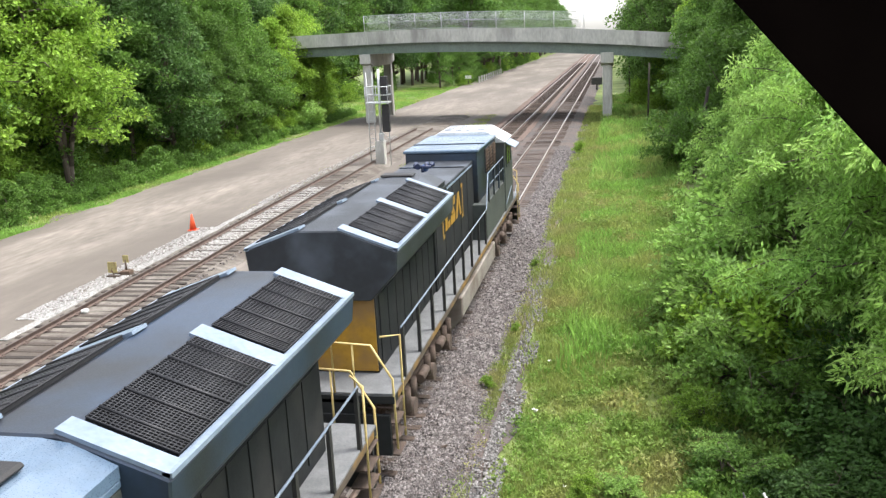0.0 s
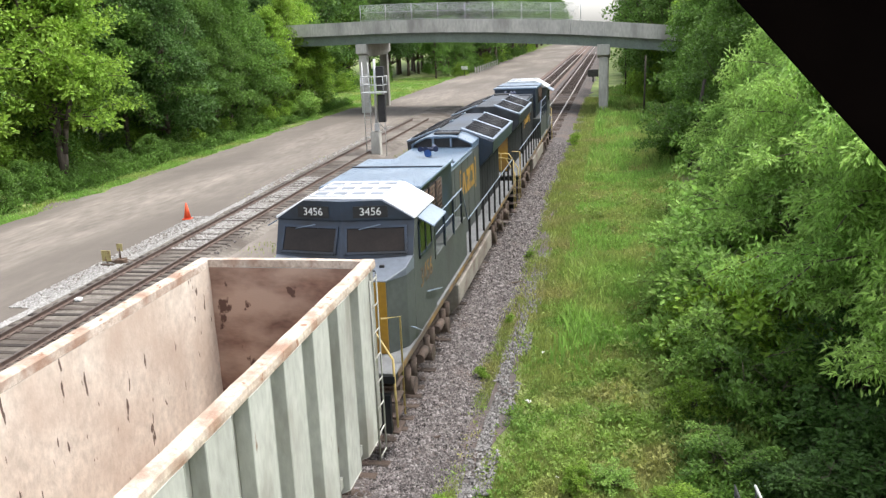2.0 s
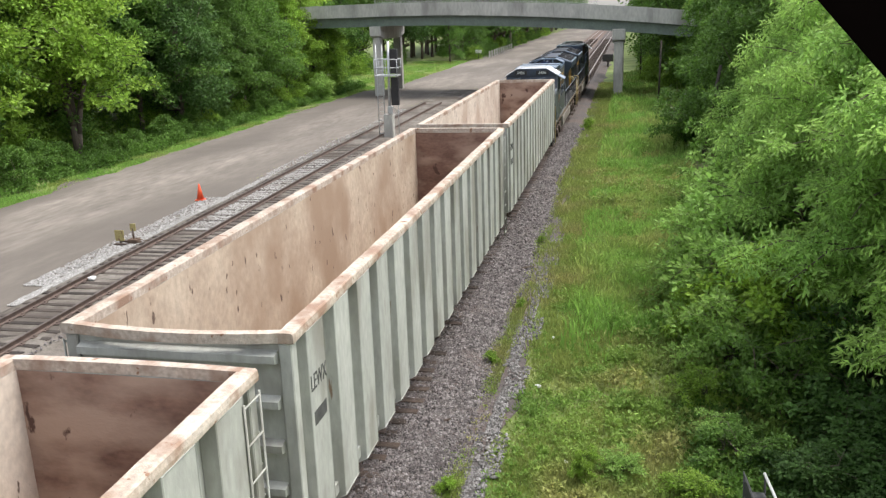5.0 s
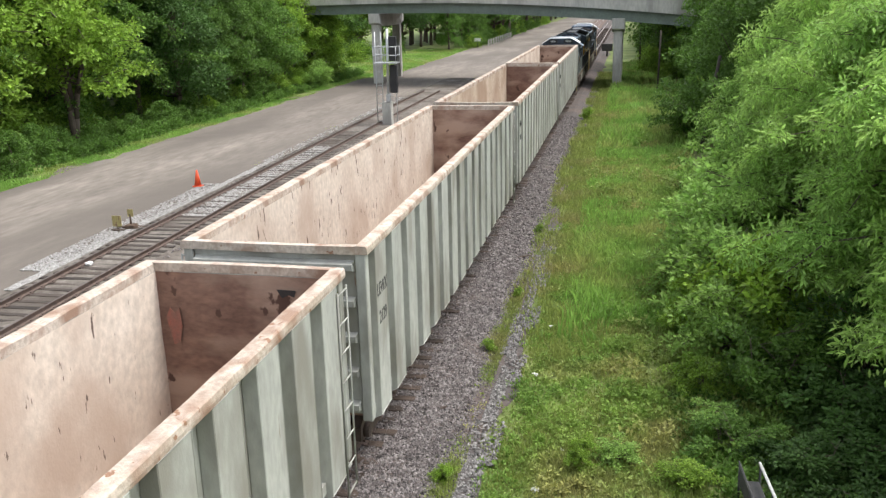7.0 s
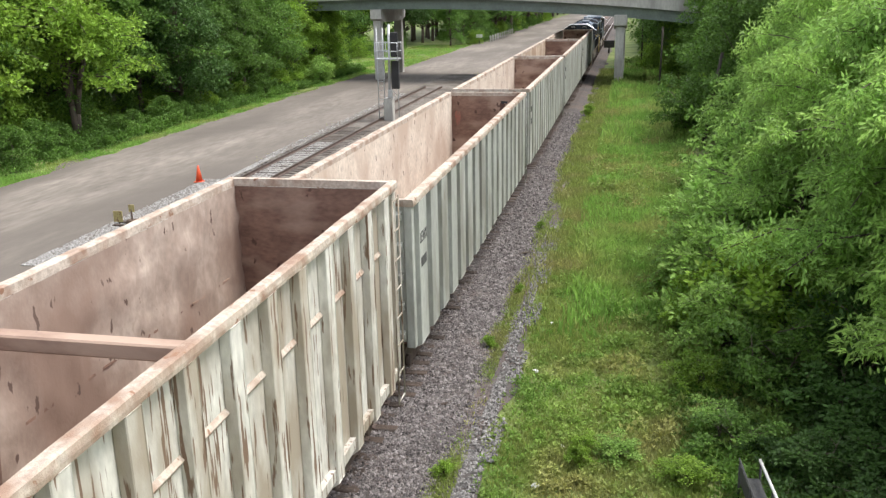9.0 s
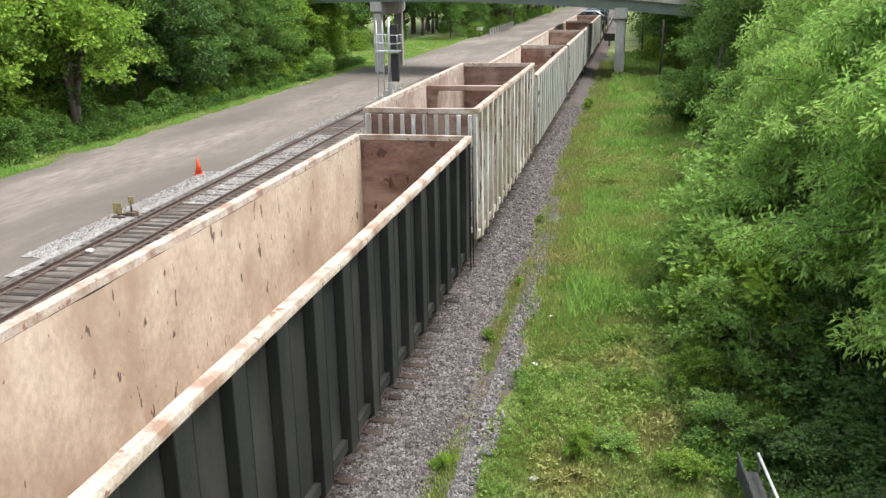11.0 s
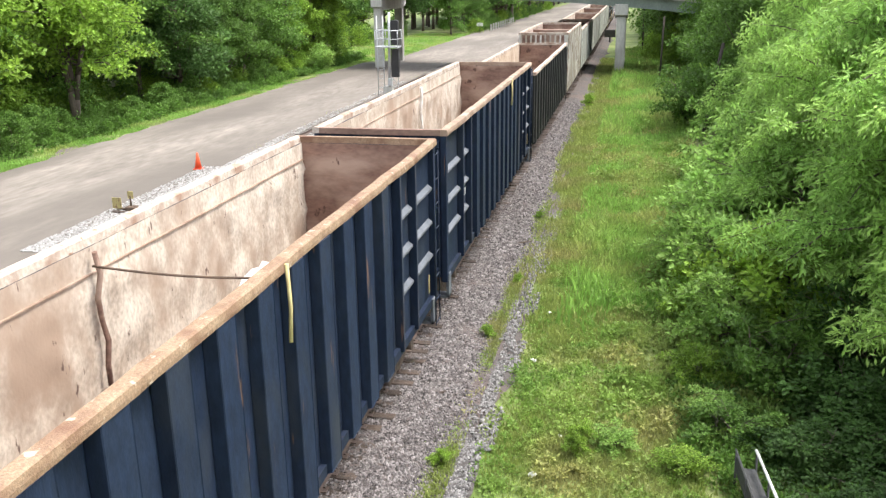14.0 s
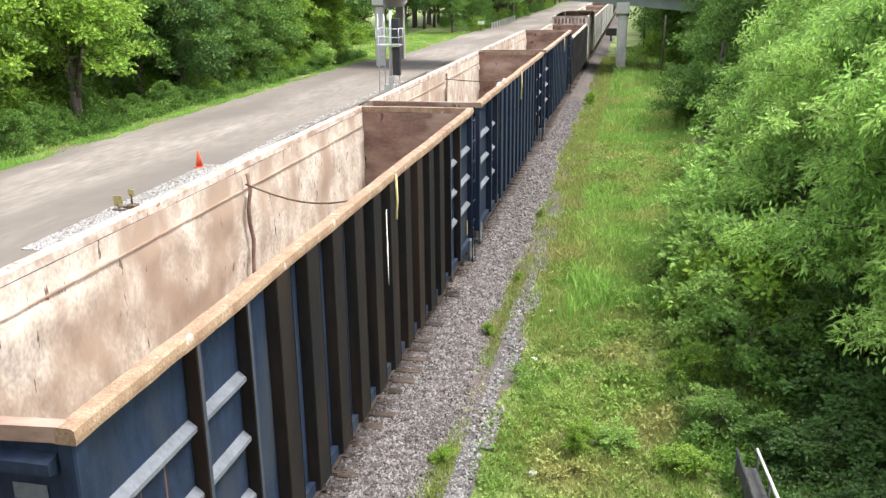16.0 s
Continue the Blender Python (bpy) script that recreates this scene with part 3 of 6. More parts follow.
# ================= gondola cars =================
INNER = dict(scale=1.3, rough=0.85, bump=0.2, fine=25, stretch=(1, 1, 0.8), chip_scale=2.2, chip_stretch=(2.2, 2.2, 0.7), each=0.06)
M_IN_PALE = mat("pale_scoured_steel", (0.63, 0.555, 0.475), (0.53, 0.45, 0.375), stain=(0.45, 0.355, 0.285), cover=0.24, stain_scale=0.6, chips=(0.11, 0.075, 0.06), chip_cover=0.025, **{**INNER, "chip_scale": 3.4, "chip_stretch": (2.4, 2.4, 0.8), "mottle": 0.16})
M_IN_WORN = mat("patchy_scoured_steel", (0.53, 0.465, 0.39), (0.36, 0.295, 0.235), stain=(0.29, 0.21, 0.155), cover=0.27, stain_scale=0.6, chips=(0.11, 0.07, 0.055), chip_cover=0.015, **{**INNER, "scale": 2.4, "stretch": (1, 1, 0.7), "chip_scale": 4.2, "chip_stretch": (2.2, 2.2, 0.8), "mottle": 0.24})
M_IN_DULL = mat("dull_brown_scoured_steel", (0.47, 0.385, 0.325), (0.32, 0.245, 0.20), stain=(0.23, 0.155, 0.12), cover=0.27, stain_scale=0.5, chips=(0.11, 0.07, 0.055), chip_cover=0.03, **{**INNER, "chip_scale": 3.4, "chip_stretch": (2.0, 2.0, 1.0), "mottle": 0.16})
M_IN_TAN = mat("tan_scoured_steel", (0.52, 0.43, 0.335), (0.41, 0.32, 0.24), stain=(0.33, 0.235, 0.165), cover=0.25, stain_scale=0.5, chips=(0.12, 0.08, 0.06), chip_cover=0.02, **{**INNER, "chip_scale": 3.0, "chip_stretch": (2.0, 2.0, 1.0), "mottle": 0.14})
M_IN_RUST = mat("brown_rusted_steel", (0.235, 0.142, 0.106), (0.145, 0.084, 0.063), stain=(0.37, 0.265, 0.205), cover=0.24, stain_scale=1.1, chips=(0.09, 0.05, 0.038), chip_cover=0.03, **{**INNER, "scale": 1.9, "stretch": (0.6, 1, 1.3), "mottle": 0.2})
M_RIM = mat("rusty_scraped_rim", (0.51, 0.445, 0.38), (0.37, 0.295, 0.235), 2.5, 0.8, bump=0.4, stain=(0.27, 0.175, 0.125), cover=0.24, stain_scale=2.2, each=0.05, mottle=0.22, chips=(0.24, 0.13, 0.08), chip_scale=6.0, chip_cover=0.03)
M_RIM_TAN = mat("tan_rusted_rim", (0.31, 0.215, 0.14), (0.21, 0.13, 0.08), 5.0, 0.8, bump=0.5, stain=(0.17, 0.09, 0.055), cover=0.22, stain_scale=1.6, each=0.05, mottle=0.28, chips=(0.42, 0.34, 0.27), chip_scale=6.0, chip_cover=0.03)
M_RIM_BROWN = mat("red_brown_rusted_rim", (0.31, 0.22, 0.16), (0.22, 0.145, 0.105), 2.0, 0.85, bump=0.4, stain=(0.40, 0.31, 0.25), cover=0.2, stain_scale=1.5)
OUT = dict(scale=1.5, rough=0.7, bump=0.15, stretch=(1, 1, 0.4), each=0.06, chip_scale=3.5, chip_stretch=(2, 2, 0.8))
M_CREAM = mat("grey_green_paint", (0.42, 0.425, 0.39), (0.34, 0.345, 0.315), stain=(0.24, 0.23, 0.20), cover=0.26, chips=(0.20, 0.14, 0.10), chip_cover=-0.03, **OUT)
M_OLD = mat("flaking_white_paint", (0.62, 0.60, 0.55), (0.50, 0.475, 0.43), stain=(0.33, 0.28, 0.22), cover=0.3, chips=(0.17, 0.11, 0.075), chip_cover=0.085, **{**OUT, "chip_scale": 5.0, "chip_stretch": (2.6, 2.6, 0.55), "mottle": 0.2})
M_NAVY = mat("dusty_navy_paint", (0.006, 0.0135, 0.034), (0.013, 0.0225, 0.046), stain=(0.025, 0.031, 0.043), cover=0.2, spec=0.25, chips=(0.10, 0.06, 0.045), chip_cover=0.0, **{**OUT, "chip_stretch": (2.5, 2.5, 0.45), "mottle": 0.3})
# Stake flanks near-black and outer faces pale: lit and unlit sides put into colour.
M_NAVY_SHADE = mat("shaded_rusty_navy_stake", (0.006, 0.006, 0.008), (0.014, 0.0095, 0.0085), stain=(0.026, 0.015, 0.011), cover=0.22, spec=0.2, **{**OUT, "stretch": (1, 1, 0.25), "mottle": 0.3})
M_NAVY_LIT = mat("lit_worn_navy_stake_face", (0.026, 0.034, 0.047), (0.048, 0.052, 0.060), stain=(0.075, 0.072, 0.072), cover=0.22, chips=(0.06, 0.036, 0.028), chip_cover=0.03, **{**OUT, "chip_stretch": (2.5, 2.5, 0.3), "mottle": 0.3})
M_SOOT = mat("dusty_black_paint", (0.010, 0.0105, 0.011), (0.018, 0.018, 0.018), stain=(0.034, 0.032, 0.03), cover=0.22, chips=(0.14, 0.10, 0.08), chip_cover=-0.05, **OUT)
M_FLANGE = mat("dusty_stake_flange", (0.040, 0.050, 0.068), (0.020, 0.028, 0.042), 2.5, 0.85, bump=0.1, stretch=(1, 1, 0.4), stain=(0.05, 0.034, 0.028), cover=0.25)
# Ledge grey set pale to carry the light on the side bars' tops.
M_EDGE = mat("pale_lit_ledge", (0.13, 0.14, 0.16), (0.09, 0.10, 0.115), 3, 0.85)
M_WHITE = mat("white_stencil", (0.72, 0.72, 0.70), (0.60, 0.60, 0.58), 9, 0.8, bump=0.05)
M_DARKLET = mat("dark_stencil", (0.05, 0.05, 0.05), (0.09, 0.09, 0.085), 9, 0.8, bump=0.05)
M_TRUCK = mat("grimy_truck_steel", (0.115, 0.082, 0.065), (0.06, 0.045, 0.038), 4, 0.85, 0.1, bump=0.4)
M_WHEEL = mat("brown_wheel_steel", (0.13, 0.085, 0.065), (0.08, 0.055, 0.045), 4, 0.7, 0.4)

TURNING, ROLLING = [], []  # wheelsets, and the things that roll along


def wheelset_mesh(r):
    bm = bmesh.new()
    for s in (-1, 1):
        tube(bm, (s * 0.69, 0, 0), (s * 0.72, 0, 0), r + 0.025, 28)
        tube(bm, (s * 0.72, 0, 0), (s * 0.83, 0, 0), r, 28)
        tube(bm, (s * 0.83, 0, 0), (s * 0.86, 0, 0), r * 0.3, 14)
        for k in range(5):
            a = k * 2 * math.pi / 5
            tube(bm, (s * 0.83, r * 0.55 * math.cos(a), r * 0.55 * math.sin(a)), (s * 0.838, r * 0.55 * math.cos(a), r * 0.55 * math.sin(a)), r * 0.12, 8)
    tube(bm, (-0.95, 0, 0), (0.95, 0, 0), 0.08, 10)
    return mesh_of(bm, "wheelset", M_WHEEL)


def truck(parent, y, axles, r, base, mesh, side_me):
    """A truck with its wheelsets; axles: places along the truck."""
    t = new("truck", side_me)
    t.parent = parent
    t.matrix_basis = pose(0, y, 0)
    for a in axles:
        w = share("wheelset", mesh, t, pose(0, a, r))
        TURNING.append((w, a, r))
    return t


def freight_truck_mesh():
    bm = bmesh.new()
    for s in (-1, 1):
        prism(bm, ((-1.15, 0.35), (-1.15, 0.62), (-0.55, 0.86), (0.55, 0.86), (1.15, 0.62), (1.15, 0.35), (0.85, 0.35), (0.5, 0.2), (-0.5, 0.2), (-0.85, 0.35)), s * 1.0 - 0.09, s * 1.0 + 0.09, "x")
        for k in range(3):
            tube(bm, (s * 1.0, -0.2 + k * 0.2, 0.28), (s * 1.0, -0.2 + k * 0.2, 0.7), 0.1, 10)
        for y in (-0.9, 0.9):
            tube(bm, (s * 1.08, y, 0.46), (s * 1.2, y, 0.46), 0.13, 12)
    box(bm, -1.1, 1.1, -0.25, 0.25, 0.45, 0.95)
    return mesh_of(bm, "truck", M_TRUCK)


WHEEL_S, WHEEL_L = wheelset_mesh(0.457), wheelset_mesh(0.533)
F_TRUCK = freight_truck_mesh()


def coupler(parent, y, s):
    bm = bmesh.new()
    box(bm, -0.09, 0.09, min(y, y + s * 0.55), max(y, y + s * 0.55), 0.78, 1.0)
    box(bm, -0.16, 0.16, min(y + s * 0.4, y + s * 0.62), max(y + s * 0.4, y + s * 0.62), 0.74, 1.05)
    part("coupler", bm, M_IRON, parent, bevel=0.02)
    bm = bmesh.new()
    pts = [(0.35, y, 0.85), (0.33, y + s * 0.25, 0.6), (0.2, y + s * 0.5, 0.52), (0.1, y + s * 0.6, 0.6)]
    path_tube(bm, pts, 0.03)
    part("air_hose", bm, M_BLACK, parent)


def rib_mesh(z0, z1, deep, wide, flare, material):
    """One upright side stake of a gondola on the car's +x side, tapering a little to its foot."""
    bm = bmesh.new()
    prism(bm, ((0.0, z0 - flare), (deep, z0 - flare * 0.4), (deep, z1), (0.0, z1)), -wide / 2, wide / 2, "y")
    me = mesh_of(bm, "rib", material, 0.012)
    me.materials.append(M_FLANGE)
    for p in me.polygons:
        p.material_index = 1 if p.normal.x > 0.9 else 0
    return me


def rib_hat(z0, z1, deep, wide, flare, material, face=None):
    bm = bmesh.new()
    prism(bm, ((-wide / 2, 0.0), (-wide / 2 + 0.03, deep), (wide / 2 - 0.03, deep), (wide / 2, 0.0)), z0 - flare, z1, "z")
    for v in bm.verts:
        v.co.x, v.co.y = v.co.y, v.co.x
        if v.co.z < z0 and v.co.x > deep * 0.5:
            v.co.z += flare * 0.35
    me = mesh_of(bm, "rib", material, 0.01)
    # the outward face gets the lit colour, the flanks keep the shaded one
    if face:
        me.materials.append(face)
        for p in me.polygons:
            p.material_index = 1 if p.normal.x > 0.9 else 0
    return me


def gondola(name, label, y_front, length, high, paint, lining, rim_mat, pitch, low=1.25, deep=0.17, hat=0.68, bars=0, end_ribs=5, midrail=False, worn=0.0, seed=0, rib_paint=None):
    """A high-sided gondola; its origin is on the rail under its middle; +y is its front."""
    rng = random.Random(seed)
    g = thing(name, label, "gondola car", pose(TRACK_X, y_front - length / 2, 0), "gondola cars")
    ROLLING.append((g, y_front - length / 2))
    h, w, shell = length / 2, 1.6 - deep, 0.03
    top = high - 0.14
    side_z = low + 0.02
    # shell
    for s in (-1, 1):
        part_box("side_wall", (s * w - shell if s > 0 else -w, w if s > 0 else -w + shell, -h + 0.06, h - 0.06, side_z, top), paint, g)
        # lining in sheets with a slight unevenness
        bm = bmesh.new()
        x = s * (w - shell - 0.004)
        n, mz = (140, 18) if worn == 1 else (48, 8)
        u, v_ = 48 / n, 8 / mz
        vv = [[bm.verts.new((x + s * (-0.03 * abs(noise.noise((i * u * 0.33, j * v_ * 0.6, seed + s))) - worn * (0.12 if worn == 1 and j > mz - 3 else 1) * (0.09 * max(0, noise.noise((i * u * 0.27, j * v_ * 0.5, seed + 9 + s))) + 0.05 * max(0, 1 - abs(noise.noise((i * u * 0.7 + j * v_ * 0.35, j * v_ * 0.45, seed + 31 + s))) * 2.2) ** 3 + 0.02 * (i % (n // 8) == 0))),
                             -h + 0.1 + (length - 0.2) * i / n, side_z + 0.03 + (top - side_z - 0.03) * j / mz)) for j in range(mz + 1)] for i in range(n + 1)]
        for i in range(n):
            for j in range(mz):
                bm.faces.new((vv[i][j], vv[i + 1][j], vv[i + 1][j + 1], vv[i][j + 1])).smooth = True
        part("side_lining", bm, lining, g, "scoured rusty inner face")
        part_box("side_sill", (s * w - 0.05, s * w + 0.09, -h + 0.1, h - 0.1, low - 0.12, low + 0.06) if s > 0 else (-w - 0.09, -w + 0.05, -h + 0.1, h - 0.1, low - 0.12, low + 0.06), paint, g)
        bm = bmesh.new()
        rings, m = [], 60
        ci = w - 0.025 if bars else w - 0.035
        for i in range(m + 1):
            y = -h + length * i / m
            a = 0.012 * noise.noise((y * 1.3, seed, s)) + worn * 0.03 * noise.noise((y * 0.4, seed + 3, s))
            b = 0.012 * noise.noise((y * 1.9, seed + 5, s))
            rings.append([bm.verts.new((s * x + a, y, z + b)) for x, z in ((ci, top), (1.6, top), (1.605, top + 0.05), (1.595, high - 0.02), (1.57, high), (ci + 0.03, high), (ci + 0.005, high - 0.02))])
        for p, q in zip(rings, rings[1:]):
            for i in range(7):
                bm.faces.new((p[i], p[(i + 1) % 7], q[(i + 1) % 7], q[i]))
        bm.faces.new(rings[0])
        bm.faces.new(rings[-1])
        part("top_chord", bm, M_RIM if bars and s < 0 else rim_mat, g, "scraped rusty top chord")
    for s in (-1, 1):
        y0, y1 = sorted((s * (h - 0.06), s * (h - 0.11)))
        part_box("end_wall", (-w, w, y0, y1, side_z, top), paint, g)
        bm = bmesh.new()
        y = s * (h - 0.115)
        vv = [[bm.verts.new((-w + 0.03 + (2 * w - 0.06) * i / 10, y - s * 0.03 * abs(noise.noise((i * 0.5, j * 0.7, seed + 20 + s))), side_z + 0.03 + (top - side_z - 0.03) * j / 8)) for j in range(9)] for i in range(11)]
        for i in range(10):
            for j in range(8):
                bm.faces.new((vv[i][j], vv[i + 1][j], vv[i + 1][j + 1], vv[i][j + 1])).smooth = True
        part("end_lining", bm, M_IN_RUST, g, "dark brown rusted inner end")
        y0, y1 = sorted((s * h, s * (h - 0.17)))
        bm = bmesh.new()
        bow = 0.16 * rng.random() if s < 0 else 0.04
        ring = [(x, s * (h - 0.0) + s * bow * (1 - (x / w) ** 2)) for x in (-0.03 - w, -0.9, -0.3, 0.3, 0.9, w + 0.03)]
        prism(bm, ring + [(x, y - s * 0.13) for x, y in ring[::-1]], top + 0.003, high - 0.003, "z")
        part("end_chord", bm, M_IN_RUST if bars and s < 0 else rim_mat, g)
        for k in range(end_ribs):
            z = side_z + 0.15 + (top - side_z - 0.35) * k / max(1, end_ribs - 1)
            y0, y1 = sorted((s * (h - 0.06), s * (h + 0.06)))
            bm = bmesh.new()
            prism(bm, ((s * (h - 0.06), z - 0.09), (s * (h + 0.07), z - 0.05), (s * (h + 0.07), z + 0.05), (s * (h - 0.06), z + 0.09)), -w + 0.05, w - 0.05, "x")
            part("end_rib", bm, paint, g)
        for x in (-1, 1):
            x0, x1 = sorted((x * (w - 0.02), x * 1.56))
            y0, y1 = sorted((s * (h - 0.02), s * (h - 0.2)))
            part_box("corner_post", (x0, x1, y0, y1, low - 0.1, top), paint, g, bevel=0.015)
    part_box("floor", (-w + 0.04, w - 0.04, -h + 0.12, h - 0.12, low - 0.05, low + 0.06), M_IN_RUST, g)
    part_box("centre_sill", (-0.35, 0.35, -h + 0.1, h - 0.1, 0.78, low - 0.04), M_TRUCK, g)
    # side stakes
    me = rib_hat(low, top, deep, hat, 0.12 if bars else 0.26, rib_paint or paint, M_NAVY_LIT if rib_paint else None)
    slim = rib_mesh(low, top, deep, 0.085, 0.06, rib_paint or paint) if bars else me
    edge = 3.1 if bars else 0.75
    n = round((length - 2 * edge) / pitch)
    ys_ = [-h + edge + (length - 2 * edge) * k / n for k in range(n + 1)]
    gap = [-h + 1.95] + ys_ + [h - 1.95] if bars else ys_
    for y in gap:
        for s in (0, 180):
            share("rib", slim if abs(y) > h - 3.2 else me, g, pose(w if not s else -w, y, 0, 0, 0, s))
    if bars:
        for e0, e1 in ((-h + 0.2, -h + 1.95), (-h + 1.95, -h + 3.1), (h - 3.1, h - 1.95), (h - 1.95, h - 0.2)):
            for k in range(3):
                z = 2.27 + 0.74 * k
                for s in (-1, 1):
                    bm = bmesh.new()
                    prism(bm, ((s * (w - 0.002), z - 0.06), (s * (w + deep * 0.55), z - 0.04), (s * (w + deep * 0.55), z + 0.01), (s * (w - 0.002), z + 0.08)), e0 + 0.05, e1 - 0.05, "y")
                    part("side_bar", bm, M_EDGE, g, "horizontal stiffener coloured pale as if lit from above")
    if midrail:
        for y0, y1 in zip(ys_, ys_[1:]):
            for s in (-1, 1):
                bm = bmesh.new()
                z = top - 0.95
                prism(bm, ((s * (w - 0.002), z - 0.07), (s * (w + deep * 0.32), z - 0.01), (s * (w + deep * 0.32), z + 0.0), (s * (w - 0.002), z + 0.06)), y0 + 0.045, y1 - 0.045, "y")
                part("side_bar", bm, M_RIM, g, "rust-stained side ledge")
    # ladders and grab irons at the corners
    for s, e in ((1, 1), (-1, -1)):
        bm = bmesh.new()
        y = e * (h - 0.26)
        for yy in (y - 0.2, y + 0.2):
            tube(bm, (s * 1.62, yy, low - 0.55), (s * 1.62, yy, top - 0.1), 0.016, 5)
        for k in range(8):
            z = low - 0.5 + (top - low + 0.35) * k / 7
            tube(bm, (s * 1.62, y - 0.2, z), (s * 1.62, y + 0.2, z), 0.014, 5)
        part("ladder", bm, paint, g)
        bm = bmesh.new()
        y = e * (h + 0.04)
        path_tube(bm, [(s * 1.5, y - e * 0.09, 0), (s * 1.5, y + e * 0.06, 0), (s * 1.05, y + e * 0.06, 0), (s * 1.05, y - e * 0.09, 0)], 0.013, 5)
        iron = mesh_of(bm, "grab_iron", paint)
        for k in range(7):
            share("grab_iron", iron, g, pose(0, 0, low - 0.3 + (top - low) * k / 7))
    for s in (-1, 1):
        coupler(g, s * (h - 0.05), s)
        truck(g, s * (h - 1.9), (-0.89, 0.89), 0.457, 0, WHEEL_S, F_TRUCK)
    g["half"], g["w"], g["top"] = h, w, top
    return g


SIDE = Matrix(((0, 0, 1, 0), (1, 0, 0, 0), (0, 1, 0, 0), (0, 0, 0, 1)))   # letters on the +x side, read along +y
REAR = Matrix(((1, 0, 0, 0), (0, 0, -1, 0), (0, 1, 0, 0), (0, 0, 0, 1)))  # letters on the rear end


def on_side(x, y, z):
    return Matrix.Translation((x, y, z)) @ SIDE


def on_rear(x, y, z):
    return Matrix.Translation((x, y, z)) @ REAR


cream = "grey-green high-sided gondola car with scoured rusty interior, empty"
g1 = gondola("gondola_car", cream, -9.1, 18.7, 4.2, M_CREAM, M_IN_PALE, M_RIM, 1.07, deep=0.19, seed=1)
g2 = gondola("gondola_car", cream, -28.75, 18.9, 4.2, M_CREAM, M_IN_TAN, M_RIM, 1.07, deep=0.19, seed=2)
g3 = gondola("gondola_car", cream, -48.7, 18.5, 4.2, M_CREAM, M_IN_PALE, M_RIM, 1.07, deep=0.19, seed=3)
g4 = gondola("gondola_car", cream, -68.3, 18.7, 4.2, M_CREAM, M_IN_PALE, M_RIM, 1.07, deep=0.19, seed=4)
g5 = gondola("gondola_car", "old white gondola car with flaking paint, rust and a cross beam", -88.1, 14.3, 4.8, M_OLD, M_IN_DULL, M_RIM, 1.0, deep=0.13, hat=0.3, midrail=True, worn=1, seed=5)
g6 = gondola("gondola_car", "black high-sided gondola car with scoured rusty interior, empty", -103.3, 18.7, 4.22, M_SOOT, M_IN_TAN, M_RIM, 1.22, hat=0.4, deep=0.15, end_ribs=6, worn=0.4, seed=6)
navy = "navy blue high-sided gondola car with dented rusty interior, empty"
g7 = gondola("gondola_car", navy, -123.4, 17.25, 4.77, M_NAVY, M_IN_WORN, M_RIM_BROWN, 1.0, hat=0.48, deep=0.165, bars=1, end_ribs=3, worn=1, seed=7)
g8 = gondola("gondola_car", navy, -141.75, 17.35, 4.77, M_NAVY, M_IN_WORN, M_RIM_TAN, 1.0, hat=0.48, deep=0.165, bars=1, end_ribs=3, worn=1, seed=8)
g9 = gondola("gondola_car", navy, -160.12, 17.2, 4.77, M_NAVY, M_IN_WORN, M_RIM_TAN, 1.0, hat=0.48, deep=0.165, bars=1, end_ribs=3, worn=1, seed=9, rib_paint=M_NAVY_SHADE)


# lettering, streaks and fittings on single cars
def letters(g, lines, mat_, y, z, size, gap, x=None, narrow=0.75):
    for k, s in enumerate(lines):
        writing(s, size, on_side(x if x else 1.605, y, z - k * gap), mat_, g, stretch=narrow)


letters(g3, ("LEWX", "2129"), M_DARKLET, -g3["half"] + 0.76, 3.3, 0.32, 0.5, 1.603, 0.68)
for car in (g1, g2, g4):
    h, w = car["half"], car["w"]
    letters(car, ("LEWX",), M_DARKLET, -h + 0.76, 3.3, 0.32, 0.5, 1.603, 0.68)
    for z in (2.8,):
        part_box("lettering", (1.602, 1.606, -h + 0.52, -h + 0.98, z - 0.1, z + 0.1), M_DARKLET, car, "worn dark stencil marks")
letters(g6, ("IRRX", "371"), M_WHITE, -g6["half"] + 1.6, 3.45, 0.3, 0.42, g6["w"] + 0.004, 0.5)
for car, num in ((g7, "4155"), (g8, "4162")):
    h = car["half"]
    writing("MRXX", 0.13, on_rear(1.15, -h - 0.075, 4.45), M_WHITE, car)
    writing(num, 0.12, on_rear(1.15, -h - 0.075, 4.27), M_WHITE, car)
    writing("MRXX", 0.26, on_side(car["w"] + 0.006, -h + 2.68, 2.68), M_WHITE, car)
    part_box("lettering", (car["w"] + 0.002, car["w"] + 0.006, -h + 2.55, -h + 2.8, 2.38, 2.5), M_EDGE, car, "worn white stencil marks")
for z in (4.15, 3.8):
    part_box("lettering", (0.95, 1.25, -g9["half"] + 0.045, -g9["half"] + 0.052, z - 0.07, z + 0.07), M_EDGE, g9, "worn white stencil marks")
for car in (g7, g8, g9):
    part_box("reflector", (1.5, 1.506, car["half"] - 0.62, car["half"] - 0.52, 1.5, 1.9), M_YELLOW, car, "yellow reflector strip")
    bm = bmesh.new()
    box(bm, 1.2, 1.56, car["half"] - 0.45, car["half"] - 0.15, 0.72, 0.78)
    box(bm, 1.5, 1.56, car["half"] - 0.45, car["half"] - 0.15, 0.72, 1.3)
    part("stirrup_step", bm, M_EDGE, car)
    bm = bmesh.new()
    box(bm, 1.2, 1.56, -car["half"] + 0.15, -car["half"] + 0.45, 0.72, 0.78)
    box(bm, 1.5, 1.56, -car["half"] + 0.15, -car["half"] + 0.45, 0.72, 1.3)
    part("stirrup_step", bm, M_EDGE, car)
